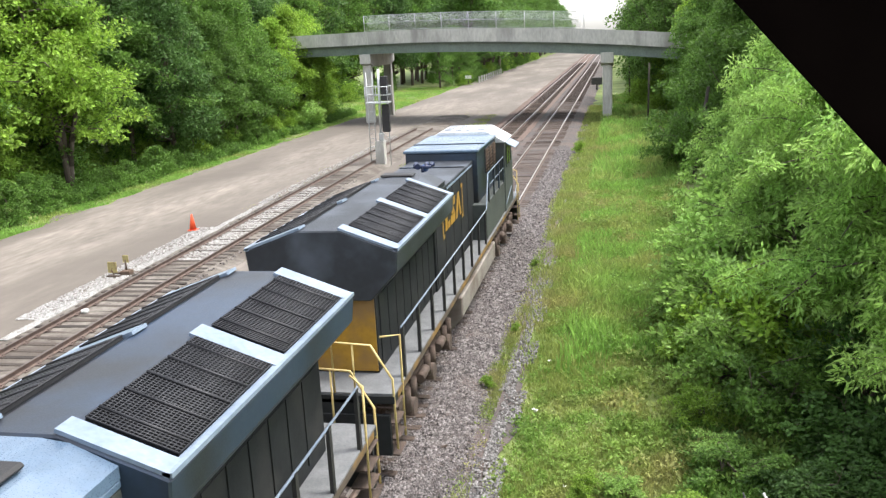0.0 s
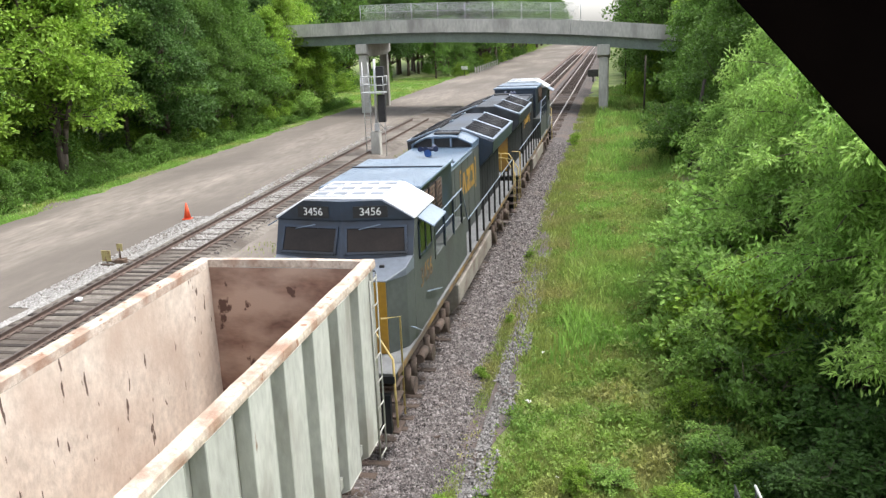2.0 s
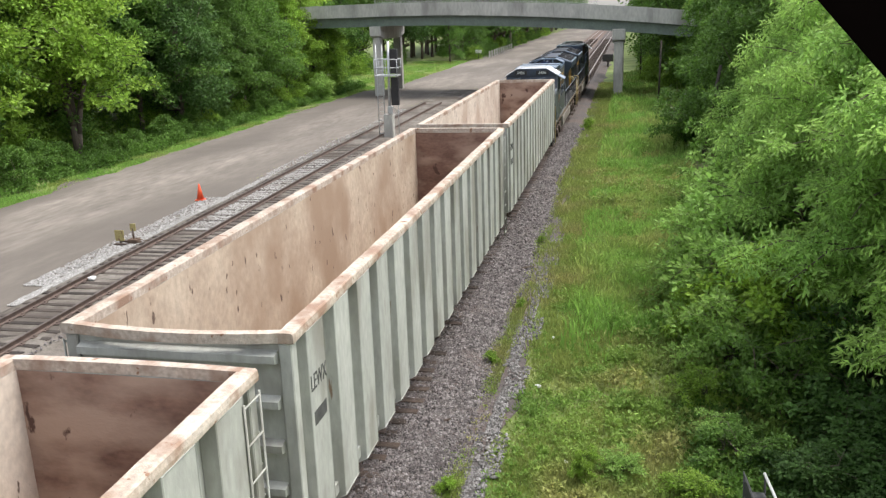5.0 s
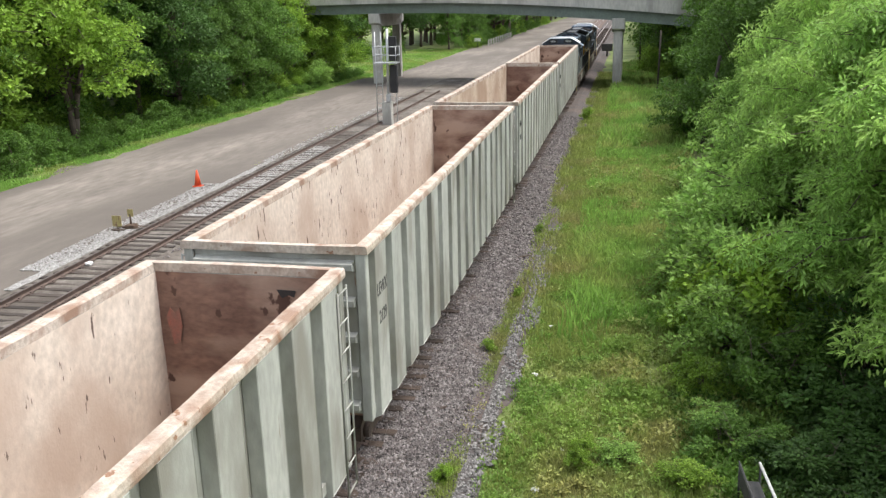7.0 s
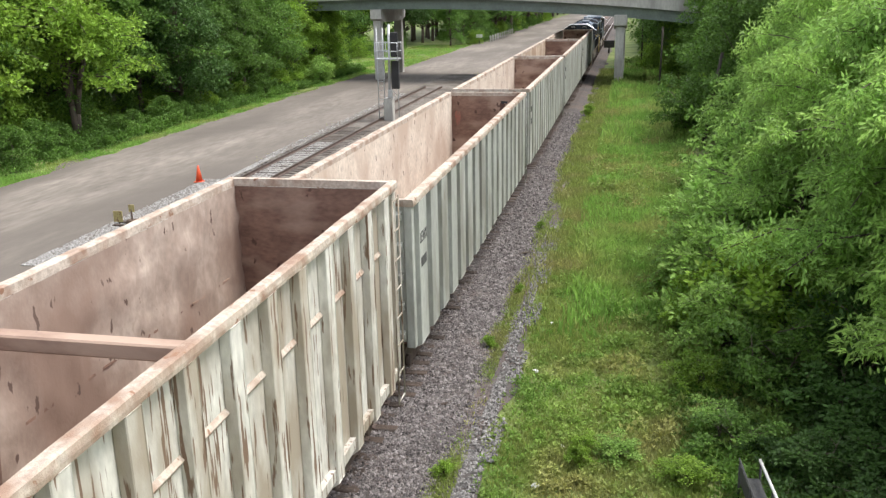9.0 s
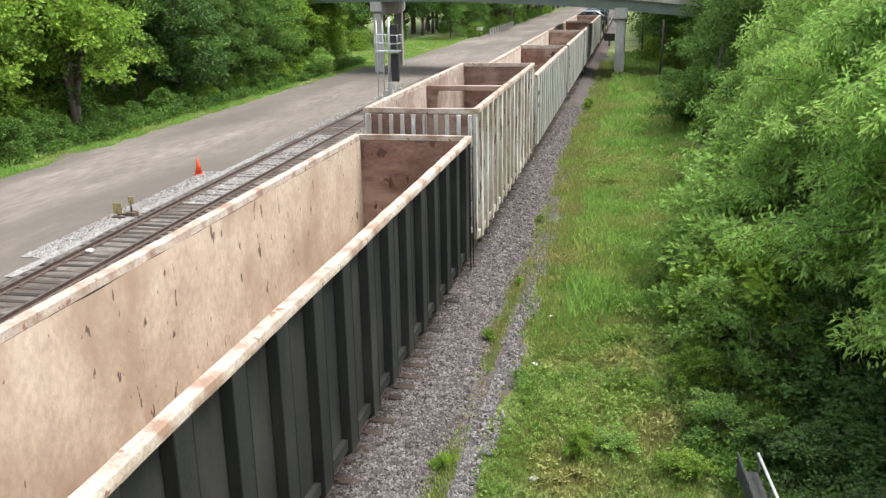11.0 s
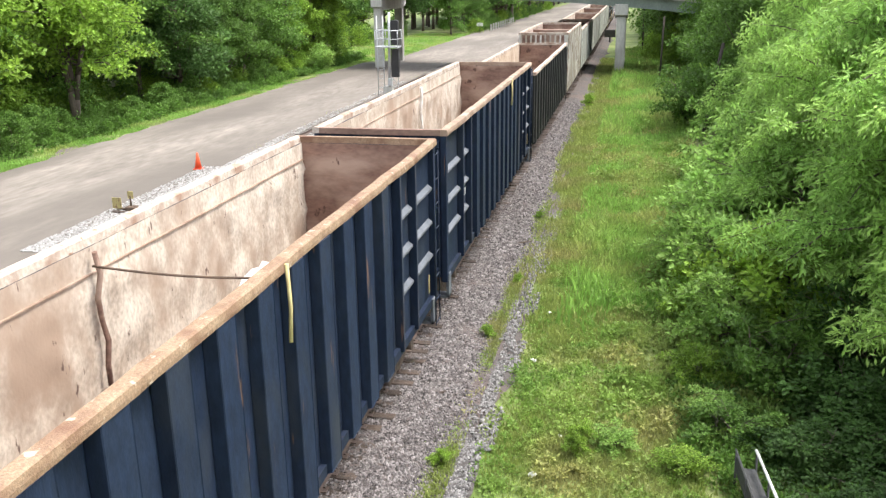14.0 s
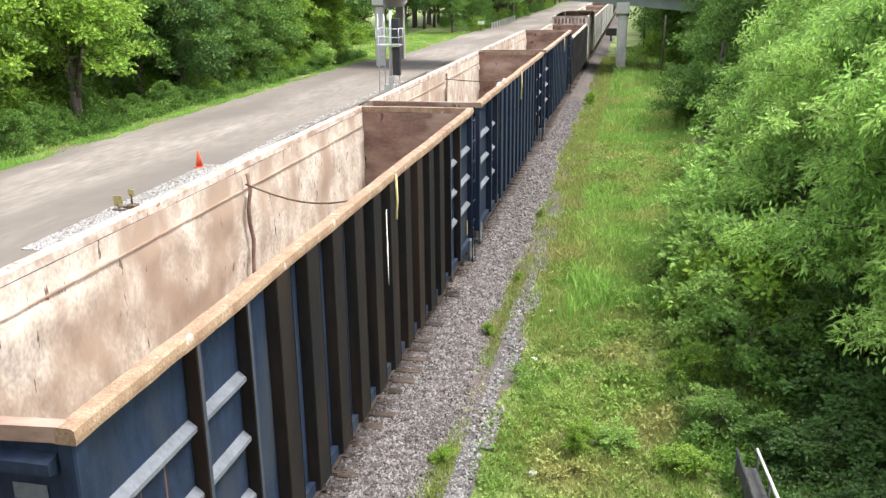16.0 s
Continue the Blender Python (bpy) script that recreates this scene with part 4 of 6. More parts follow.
M_OLDRED = mat("worn_red_paint", (0.34, 0.12, 0.09), (0.23, 0.13, 0.10), 7, 0.85, bump=0.2)
yf = g4["half"] - 0.15
bm = bmesh.new()
prism(bm, ((0.58, 3.87), (0.88, 3.86), (0.85, 3.76), (0.76, 3.79), (0.66, 3.74)), yf - 0.012, yf - 0.004, "y")
part("torn_hole", bm, M_BLACK, g4, "dark torn hole in the end sheet")
bm = bmesh.new()
prism(bm, ((-1.25, 3.35), (-1.17, 3.5), (-1.1, 3.42), (-1.02, 3.5), (-1.0, 3.2), (-1.06, 2.95), (-1.16, 2.9), (-1.2, 3.1)), yf - 0.012, yf - 0.004, "y")
part("paint_patch", bm, M_OLDRED, g4, "worn red paint patch")
# a streaked inner stake and hanging cables
M_STREAK = mat("white_spill", (0.74, 0.72, 0.68), (0.58, 0.53, 0.47), 9, 0.8)
for car, y, m_ in ((g7, 1.0, M_STREAK), (g8, 0.6, M_IN_RUST), (g9, 0.9, M_IN_RUST)):
    for s in (-1, 1):
        bm = bmesh.new()
        x = s * (car["w"] - 0.15)
        pts = [(x + 0.02 * math.sin(k * 1.7), y + 0.05 * math.sin(k * 2.1), car["top"] - 0.05 - k * 0.32) for k in range(8)]
        path_tube(bm, pts, 0.05 if m_ is M_STREAK else 0.04, 6)
        part("inner_stake", bm, m_ if s < 0 else M_IN_RUST, car, "bent inner stake")
for car, y in ((g8, 0.6), (g9, 0.9)):
    bm = bmesh.new()
    w = car["w"] - 0.1
    path_tube(bm, [(-w + 2 * w * k / 10, y + 0.12 * k / 10, car["top"] - 0.25 - 0.3 * math.sin(math.pi * k / 10) * (1 if car == g9 else 0.2) - 0.05 * k / 10) for k in range(11)], 0.018, 6)
    part("tie_rod", bm, M_IRON, car, "thin sagging rusty tie across the car")
for car in (g7, g8, g9):
    for s in (-1, 1):
        x0, x1 = sorted((s * (car["w"] - 0.075), s * (car["w"] - 0.035)))
        part_box("lining_seam", (x0, x1, -car["half"] + 0.14, car["half"] - 0.14, car["top"] - 0.375, car["top"] - 0.35), M_RIM_BROWN, car, "brown seam below the top chord")
bm = bmesh.new()
prism(bm, ((-0.03, 4.2), (0.03, 4.25), (0.05, 3.5), (0.02, 2.9), (-0.02, 3.4)), g9["w"] + 0.166, g9["w"] + 0.172, "x")
part("paint_scrape", bm, M_STREAK, g9, "pale scrape down one stake")
M_STRAP = mat("pale_yellow_strap", (0.60, 0.52, 0.25), (0.48, 0.38, 0.18), 9, 0.8)
for car, y, drop in ((g7, 2.2, 0.75), (g8, 0.1, 0.9), (g9, 0.6, 0.7)):
    bm = bmesh.new()
    path_tube(bm, [(1.62, y, car["top"] + 0.1), (1.63, y + 0.02, car["top"] - drop * 0.5), (1.62, y - 0.02, car["top"] - drop)], 0.028, 6)
    part("strap", bm, M_STRAP, car, "pale yellow strap hanging over the side")
bm = bmesh.new()
bmesh.ops.create_icosphere(bm, subdivisions=3, radius=0.42)
for v in bm.verts:
    v.co = Vector((v.co.x * 0.8, v.co.y * 1.2, v.co.z * 0.9)) * (1 + 0.45 * noise.noise(v.co * 4.0))
    v.co += Vector((g8["w"] - 0.55, 1.3, 3.95))
part("snagged_sheet", bm, M_STREAK, g8, "crumpled pale plastic snagged inside the car")
h5, t5 = g5["half"], g5["top"]
part_box("end_panel", (-1.42, 1.42, -h5 - 0.09, -h5 - 0.074, t5 - 0.85, t5 - 0.03), M_IN_RUST, g5, "rusted upper end panel")
for k in range(10):
    x = -1.4 + k * 2.8 / 9
    part_box("end_stake", (x - 0.055, x + 0.055, -h5 - 0.15, -h5 - 0.088, t5 - 0.85, t5 - 0.02), M_OLD, g5, "flaking white end stake", 0.01)
part_box("end_ledge", (-1.45, 1.45, -h5 - 0.16, -h5 - 0.074, t5 - 0.93, t5 - 0.852), M_OLD, g5, "", 0.01)
bm = bmesh.new()
box(bm, -g5["w"] + 0.05, g5["w"] - 0.05, -0.1, 0.1, 4.45, 4.63)
part("cross_beam", bm, M_IN_RUST, g5, "rusty cross beam between the sides", 0.02)
bm = bmesh.new()
prism(bm, ((-g5["w"] + 0.05, 4.45), (-g5["w"] + 0.45, 4.45), (-g5["w"] + 0.12, 1.4), (-g5["w"] + 0.05, 1.4)), -0.08, 0.08, "y")
part("gusset", bm, M_IN_RUST, g5)
bm = bmesh.new()
box(bm, -g5["w"] + 0.04, -g5["w"] + 0.06, -6.5, 6.5, 3.05, 3.09)
part("lining_seam", bm, M_IN_RUST, g5)

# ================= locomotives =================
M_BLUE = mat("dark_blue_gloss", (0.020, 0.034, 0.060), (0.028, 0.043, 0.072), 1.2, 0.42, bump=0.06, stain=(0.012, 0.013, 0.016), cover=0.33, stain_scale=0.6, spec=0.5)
# The sky's reflection on the roofs is mixed into this paler blue.
M_BLUEROOF = mat("sky_sheen_blue_roof", (0.10, 0.15, 0.215), (0.07, 0.11, 0.165), 1.3, 0.30, bump=0.08, stain=(0.16, 0.205, 0.26), cover=0.18, stain_scale=1.1, spec=0.7)
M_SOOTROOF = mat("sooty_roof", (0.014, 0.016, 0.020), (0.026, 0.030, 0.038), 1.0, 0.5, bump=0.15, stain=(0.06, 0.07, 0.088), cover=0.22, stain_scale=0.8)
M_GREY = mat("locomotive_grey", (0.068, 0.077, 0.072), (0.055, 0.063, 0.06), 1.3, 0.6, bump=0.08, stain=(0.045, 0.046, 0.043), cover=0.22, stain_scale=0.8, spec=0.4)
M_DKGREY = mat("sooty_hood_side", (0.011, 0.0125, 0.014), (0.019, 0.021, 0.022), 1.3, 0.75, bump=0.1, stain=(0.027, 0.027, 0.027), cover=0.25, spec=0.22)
M_GOLD = mat("locomotive_yellow", (0.36, 0.20, 0.022), (0.30, 0.165, 0.022), 1.2, 0.5, bump=0.06, stain=(0.22, 0.13, 0.05), cover=0.2)
M_STRIPE = mat("grimy_yellow_stripe", (0.27, 0.155, 0.035), (0.19, 0.115, 0.04), 2, 0.7, bump=0.1, stain=(0.085, 0.065, 0.05), cover=0.38, stain_scale=1.0)
M_RAILGOLD = mat("handrail_yellow", (0.62, 0.50, 0.22), (0.5, 0.36, 0.14), 5, 0.6)
M_CABROOF = mat("white_cab_roof", (0.74, 0.75, 0.76), (0.62, 0.63, 0.65), 2, 0.5, bump=0.05)
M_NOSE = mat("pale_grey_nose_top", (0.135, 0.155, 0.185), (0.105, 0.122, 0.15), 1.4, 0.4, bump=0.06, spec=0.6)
M_WALK = mat("walkway_tread", (0.17, 0.175, 0.18), (0.125, 0.13, 0.135), 3, 0.7, bump=0.4, fine=50)
M_TANK = mat("dusty_tank", (0.27, 0.245, 0.215), (0.20, 0.18, 0.16), 1.5, 0.85, stain=(0.14, 0.11, 0.09), cover=0.25)
M_GLASS = mat("dark_cab_glass", (0.016, 0.012, 0.010), (0.024, 0.018, 0.015), 3, 0.08, bump=0.0, spec=0.22)
M_GRILLE = mat("radiator_screen", (0.008, 0.008, 0.009), (0.014, 0.014, 0.015), 5, 0.7, spec=0.2)
M_WIRE = mat("radiator_screen_wire", (0.040, 0.040, 0.044), (0.024, 0.024, 0.027), 5, 0.55, 0.3, bump=0)
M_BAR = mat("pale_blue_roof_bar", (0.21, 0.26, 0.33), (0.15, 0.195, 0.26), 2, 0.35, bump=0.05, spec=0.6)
M_HORN = mat("blue_horn", (0.03, 0.10, 0.32), (0.02, 0.06, 0.2), 4, 0.4)
M_HORN_DARK = mat("dark_blue_horn", (0.012, 0.022, 0.07), (0.02, 0.028, 0.06), 4, 0.45)
M_RED = mat("red_marker_lens", (0.75, 0.16, 0.13), (0.6, 0.1, 0.1), 6, 0.3)
LSIDE = Matrix(((0, 0, -1, 0), (-1, 0, 0, 0), (0, 1, 0, 0), (0, 0, 0, 1)))
FRONT = Matrix(((-1, 0, 0, 0), (0, 0, 1, 0), (0, 1, 0, 0), (0, 0, 0, 1)))


def loco_truck_mesh():
    bm = bmesh.new()
    for s in (-1, 1):
        prism(bm, ((-2.75, 0.55), (-2.7, 0.85), (-1.3, 1.0), (1.3, 1.0), (2.7, 0.85), (2.7, 0.55), (2.2, 0.5), (1.4, 0.72), (0.5, 0.5), (-0.5, 0.5), (-1.4, 0.72), (-2.2, 0.5)), s * 1.16 - 0.1, s * 1.16 + 0.1, "x")
        for y in (-1.95, 0, 1.95):
            tube(bm, (s * 1.1, y, 0.53), (s * 1.42, y, 0.53), 0.2, 12)
            for d in (-0.28, 0.28):
                tube(bm, (s * 1.3, y + d, 0.55), (s * 1.3, y + d, 1.05), 0.1, 8)
        for y in (-0.95, 0.95):
            tube(bm, (s * 1.36, y - 0.3, 0.85), (s * 1.36, y + 0.3, 0.85), 0.11, 8)
    box(bm, -1.0, 1.0, -0.5, 0.5, 0.6, 1.1)
    return mesh_of(bm, "truck", M_TRUCK)


L_TRUCK = loco_truck_mesh()


def locomotive(label, y_mid, turn, roof, hood_mat, number):
    """A six-axle road locomotive; its own +y is the cab end; turn is 0 or 180."""
    g = thing("locomotive", label, "locomotive", pose(TRACK_X, y_mid, 0, 0, 0, turn), "locomotives")
    ROLLING.append((g, y_mid, turn))
    part_box("underframe", (-0.8, 0.8, -10.55, 10.55, 1.1, 1.5), M_DKGREY, g, "", 0.02)
    part_box("deck_edge", (-1.5, 1.5, -10.55, 10.55, 1.42, 1.56), M_DKGREY, g)
    part_box("walkway", (-1.5, 1.5, -10.5, 10.5, 1.562, 1.6), M_WALK, g, "grey tread walkway")
    for s in (-1, 1):
        x0, x1 = sorted((s * 1.503, s * 1.512))
        part_box("sill_stripe", (x0, x1, -10.3, 10.3, 1.45, 1.57), M_STRIPE, g, "grimy yellow sill stripe")
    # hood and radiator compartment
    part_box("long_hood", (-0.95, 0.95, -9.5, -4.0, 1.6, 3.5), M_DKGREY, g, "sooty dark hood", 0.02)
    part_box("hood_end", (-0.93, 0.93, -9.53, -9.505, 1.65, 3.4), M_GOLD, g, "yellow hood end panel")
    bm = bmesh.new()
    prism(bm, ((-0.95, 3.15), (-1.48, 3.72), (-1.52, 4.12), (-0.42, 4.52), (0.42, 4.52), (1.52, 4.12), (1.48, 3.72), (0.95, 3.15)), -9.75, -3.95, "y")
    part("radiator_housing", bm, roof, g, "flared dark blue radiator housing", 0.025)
    for s in (-1, 1):
        e = Vector((s * 1.10, 0, -0.40)).normalized()
        nrm = Vector((s * 0.40, 0, 1.10)).normalized()
        a = Vector((s * 0.42, 0, 4.52))
        for y0, y1 in ((-9.35, -7.05), (-6.6, -4.3)):
            bm = bmesh.new()
            q = [a + e * u + Vector((0, y, 0)) for u, y in ((0.06, y0), (1.06, y0), (1.06, y1), (0.06, y1))]
            lo, hi = [bm.verts.new(p + nrm * 0.004) for p in q], [bm.verts.new(p + nrm * 0.05) for p in q]
            bm.faces.new(lo), bm.faces.new(hi)
            for i in range(4):
                bm.faces.new((lo[i], lo[(i + 1) % 4], hi[(i + 1) % 4], hi[i]))
            scr = part("radiator_screen", bm, M_GRILLE, g, "dark radiator screen")
            bm = bmesh.new()
            for k in range(47):
                y = y0 + (y1 - y0) * k / 46
                tube(bm, a + e * 0.06 + nrm * 0.062 + Vector((0, y, 0)), a + e * 1.06 + nrm * 0.062 + Vector((0, y, 0)), 0.010, 4)
            for k in range(21):
                p = a + e * (0.06 + k / 20) + nrm * 0.06
                tube(bm, p + Vector((0, y0, 0)), p + Vector((0, y1, 0)), 0.010, 4)
            for k in range(5):
                p = a + e * 0.06 + nrm * 0.075
                y = y0 + (y1 - y0) * (k + 0.5) / 5
                tube(bm, p + Vector((0, y, 0)), p + e + Vector((0, y, 0)), 0.018, 5)
            part("screen_wire", bm, M_WIRE, scr)
        for y0, y1 in ((-9.74, -9.4), (-7.0, -6.65), (-4.25, -3.97)):
            bm = bmesh.new()
            q = [a + e * u + Vector((0, y, 0)) for u, y in ((-0.05, y0), (1.15, y0), (1.15, y1), (-0.05, y1))]
            lo, hi = [bm.verts.new(p + nrm * 0.003) for p in q], [bm.verts.new(p + nrm * 0.05) for p in q]
            bm.faces.new(lo), bm.faces.new(hi)
            for i in range(4):
                bm.faces.new((lo[i], lo[(i + 1) % 4], hi[(i + 1) % 4], hi[i]))
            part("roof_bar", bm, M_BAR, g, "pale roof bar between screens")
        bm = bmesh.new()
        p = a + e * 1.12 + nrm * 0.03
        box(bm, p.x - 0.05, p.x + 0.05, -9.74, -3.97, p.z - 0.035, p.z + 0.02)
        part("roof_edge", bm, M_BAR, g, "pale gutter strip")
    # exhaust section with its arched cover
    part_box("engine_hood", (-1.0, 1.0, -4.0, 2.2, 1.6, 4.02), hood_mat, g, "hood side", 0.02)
    part_box("hood_roof", (-1.02, 1.02, -3.95, 2.2, 4.024, 4.12), M_BLUEROOF if roof is M_BLUE else roof, g, "blue hood roof", 0.02)
    bm = bmesh.new()
    arch = [(-1.02, 4.12), (-1.02, 4.25), (-0.55, 4.46), (-0.25, 4.5), (0.25, 4.5), (0.55, 4.46), (1.02, 4.25), (1.02, 4.12), (0.97, 4.12), (0.97, 4.22), (0.52, 4.43), (-0.52, 4.43), (-0.97, 4.22), (-0.97, 4.12)]
    prism(bm, arch, -3.94, -2.5, "y")
    part("exhaust_cover", bm, M_BLUEROOF if roof is M_BLUE else roof, g, "arched exhaust cover")
    # a black block stands in for the darkness inside the open cover
    bm = bmesh.new()
    prism(bm, ((-0.96, 4.123), (-0.96, 4.21), (-0.51, 4.42), (0.51, 4.42), (0.96, 4.21), (0.96, 4.123)), -3.9, -2.66, "y")
    part("cover_back", bm, M_BLACK, g)
    for x in (-0.3, 0.3):
        part_box("cover_strut", (x - 0.03, x + 0.03, -2.62, -2.52, 4.122, 4.43), M_BAR, g)
    bm = bmesh.new()
    box(bm, -0.5, 0.35, -3.4, -2.95, 4.49, 4.56)
    part("exhaust_stack", bm, M_BLACK, g, bevel=0.03)
    part_box("roof_seam", (-1.0, 1.0, 0.62, 0.68, 4.123, 4.15), M_BLUE, g)
    # horn
    bm = bmesh.new()
    tube(bm, (-0.26, -0.6, 4.34), (0.26, -0.6, 4.34), 0.05, 8)
    tube(bm, (0, -0.6, 4.12), (0, -0.6, 4.34), 0.045, 8)
    for x, way in ((-0.24, 1), (-0.08, -1), (0.08, 1), (0.24, 1)):
        tube(bm, (x, -0.6, 4.38), (x, -0.6 + way * 0.26, 4.38), 0.035, 10, 0.085)
    part("horn", bm, M_HORN_DARK, g, "dark blue multi-chime horn")
    bm = bmesh.new()
    tube(bm, (0.0, -0.5, 4.26), (0.0, -0.28, 4.26), 0.05, 12, 0.115)
    part("horn_bell", bm, M_HORN, g, "blue horn bell")
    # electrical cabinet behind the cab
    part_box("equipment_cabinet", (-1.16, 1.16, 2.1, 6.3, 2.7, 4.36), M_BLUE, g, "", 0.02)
    part_box("cabinet_roof", (-1.22, 1.22, 2.05, 6.32, 4.364, 4.46), M_BLUEROOF, g, "blue cabinet roof with sky sheen in its colour", 0.025)
    part_box("roof_seam", (-1.2, 1.2, 3.52, 3.6, 4.462, 4.49), M_BLUE, g)
    part_box("lower_body", (-1.46, 1.46, 1.75, 6.4, 1.61, 2.75), M_GREY, g, "grey full-width lower body", 0.02)
    for s in (-1, 1):
        for k in range(3):
            y = 3.75 + k * 0.85
            x0, x1 = sorted((s * 1.163, s * 1.19))
            vent = part_box("vent_frame", (x0, x1, y, y + 0.7, 3.45, 4.25), M_BLACK, g)
            bm = bmesh.new()
            for i in range(7):
                z = 3.5 + i * 0.115
                tube(bm, (s * 1.2, y + 0.03, z), (s * 1.2, y + 0.67, z), 0.014, 5)
            for i in range(4):
                tube(bm, (s * 1.2, y + 0.08 + i * 0.18, 3.47), (s * 1.2, y + 0.08 + i * 0.18, 4.23), 0.012, 5)
            part("vent_bar", bm, M_IRON, vent)
        # hood doors
        for k in range(8):
            y = -9.3 + k * 0.65
            x0, x1 = sorted((s * 0.952, s * 0.972))
            d = part_box("hood_door", (x0, x1, y + 0.02, y + 0.62, 1.75, 3.12), M_DKGREY, g, "", 0.006)
        for k in range(5):
            y = -3.9 + k * 1.2
            x0, x1 = sorted((s * 1.002, s * 1.016))
            part_box("hood_door", (x0, x1, y + 0.02, y + 1.17, 1.75, 3.95), hood_mat, g, "", 0.005)
        part_box("cabinet_strip", (s * 1.02 - 0.012, s * 1.02 + 0.012, -2.3, 1.9, 3.97, 4.02), M_BAR, g)
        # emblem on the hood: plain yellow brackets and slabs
        for ya, yb, za, zb, sk in ((-3.05, -2.95, 2.75, 3.75, 0), (-3.05, -2.8, 3.65, 3.75, 0), (-3.05, -2.8, 2.75, 2.85, 0), (-0.05, 0.05, 2.75, 3.75, 0), (-0.2, 0.05, 3.65, 3.75, 0), (-0.2, 0.05, 2.75, 2.85, 0),
                                   (-2.66, -2.36, 2.9, 3.6, 0.12), (-2.34, -2.0, 3.42, 3.6, 0.04), (-2.34, -2.0, 2.9, 3.08, 0.04), (-1.86, -1.2, 3.38, 3.6, 0.06), (-1.78, -1.36, 3.16, 3.36, -0.2), (-1.9, -1.24, 2.9, 3.14, 0.06), (-0.98, -0.7, 2.9, 3.6, 0.36), (-0.64, -0.4, 2.9, 3.6, -0.3)):
            bm = bmesh.new()
            lift = 1.021 + 0.003 * (ya > -0.72) + 0.003 * (abs(za - 3.65) < 0.01 or zb == 2.85)
            x0, x1 = sorted((s * 1.016, s * lift))
            prism(bm, ((ya - sk * 0.5, za), (yb - sk * 0.5, za), (yb + sk * 0.5, zb), (ya + sk * 0.5, zb)), x0, x1, "x")
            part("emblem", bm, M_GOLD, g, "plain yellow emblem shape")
    # cab
    bm = bmesh.new()
    prism(bm, ((6.35, 1.6), (6.35, 4.16), (8.22, 4.16), (8.5, 3.42), (8.55, 1.6)), -1.5, 1.5, "x")
    part("cab", bm, M_GREY, g, "grey cab", 0.02)
    def bow(x, v=0.24):
        return v * (1 - abs(x) / 1.5)

    bm = bmesh.new()
    rows = [[bm.verts.new((x, y + bow(x) * f, z)) for x in (-1.495, 0, 1.495)] for y, f, z in ((8.235, 1, 4.14), (8.55, 1, 3.38), (8.5, 0, 3.38), (8.19, 0, 4.14))]
    for i in range(4):
        for j in range(2):
            bm.faces.new((rows[i][j], rows[i][j + 1], rows[(i + 1) % 4][j + 1], rows[(i + 1) % 4][j]))
    bmesh.ops.recalc_face_normals(bm, faces=bm.faces)
    part("cab_front", bm, M_BLUE, g, "dark blue windshield surround")
    bm = bmesh.new()
    prism(bm, ((-1.53, 4.14), (-1.53, 4.19), (-0.85, 4.58), (0.85, 4.58), (1.53, 4.19), (1.53, 4.14)), 6.3, 8.3, "y")
    cab_roof = part("cab_roof", bm, M_CABROOF, g, "white cab roof", 0.02)
    for y in (6.75, 7.35, 7.95):
        for k in range(4):
            x = -0.62 + k * 0.41
            part_box("roof_panel", (x - 0.14, x + 0.14, y - 0.2, y + 0.12, 4.582, 4.60), M_NOSE, cab_roof)
        bm = bmesh.new()
        tube(bm, (-0.8, y + 0.2, 4.6), (0.8, y + 0.2, 4.6), 0.018, 6)
        part("roof_rib", bm, M_CABROOF, cab_roof)
    bm = bmesh.new()
    edge = ((-1.5, 4.145), (-0.85, 4.55), (0, 4.55), (0.85, 4.55), (1.5, 4.145), (0, 4.145))
    fore, aft = [bm.verts.new((x, 8.31 + bow(x), z)) for x, z in edge], [bm.verts.new((x, 8.2, z)) for x, z in edge]
    for q in ((0, 1, 2, 5), (2, 3, 4, 5)):
        bm.faces.new([fore[i] for i in q])
    for i in range(6):
        bm.faces.new((fore[i], fore[(i + 1) % 6], aft[(i + 1) % 6], aft[i]))
    bmesh.ops.recalc_face_normals(bm, faces=bm.faces)
    part("brow", bm, M_BLUE, g, "dark blue brow")
    for x in (-0.62, 0.62):
        nb = part_box("number_board", (-0.36, 0.36, -0.01, 0.012, -0.12, 0.12), M_BLACK, g, "black number board")
        nb.matrix_basis = pose(x, 8.325 + bow(x), 4.32, 0, 0, -9.1 if x > 0 else 9.1)
        writing(number, 0.23, Matrix.Translation((0, 0.017, 0)) @ FRONT, M_WHITE, nb) if number else None
    tilt = math.degrees(math.atan2(0.34, 0.76))
    for x in (-0.72, 0.72):
        bm = bmesh.new()
        box(bm, -0.6, 0.6, -0.012, 0.012, -0.25, 0.25)
        win = part("windshield", bm, M_GLASS, g, "dark windshield pane", 0.01)
        win.matrix_basis = pose(x, 8.415 + bow(x), 3.74, 0, 0, -9.1 if x > 0 else 9.1) @ pose(0, 0, 0, tilt)
        bm = bmesh.new()
        for q in ((-0.64, 0.64, 0.25, 0.3), (-0.64, 0.64, -0.3, -0.25), (-0.65, -0.6, -0.3, 0.3), (0.6, 0.65, -0.3, 0.3)):
            box(bm, q[0], q[1], -0.02, 0.03, q[2], q[3])
        fr = part("windshield_frame", bm, M_BLUE, win)
        bm = bmesh.new()
        tube(bm, (-0.1, 0.03, 0.32), (0.35, 0.03, 0.22), 0.012, 5)
        part("wiper", bm, M_BAR, win)
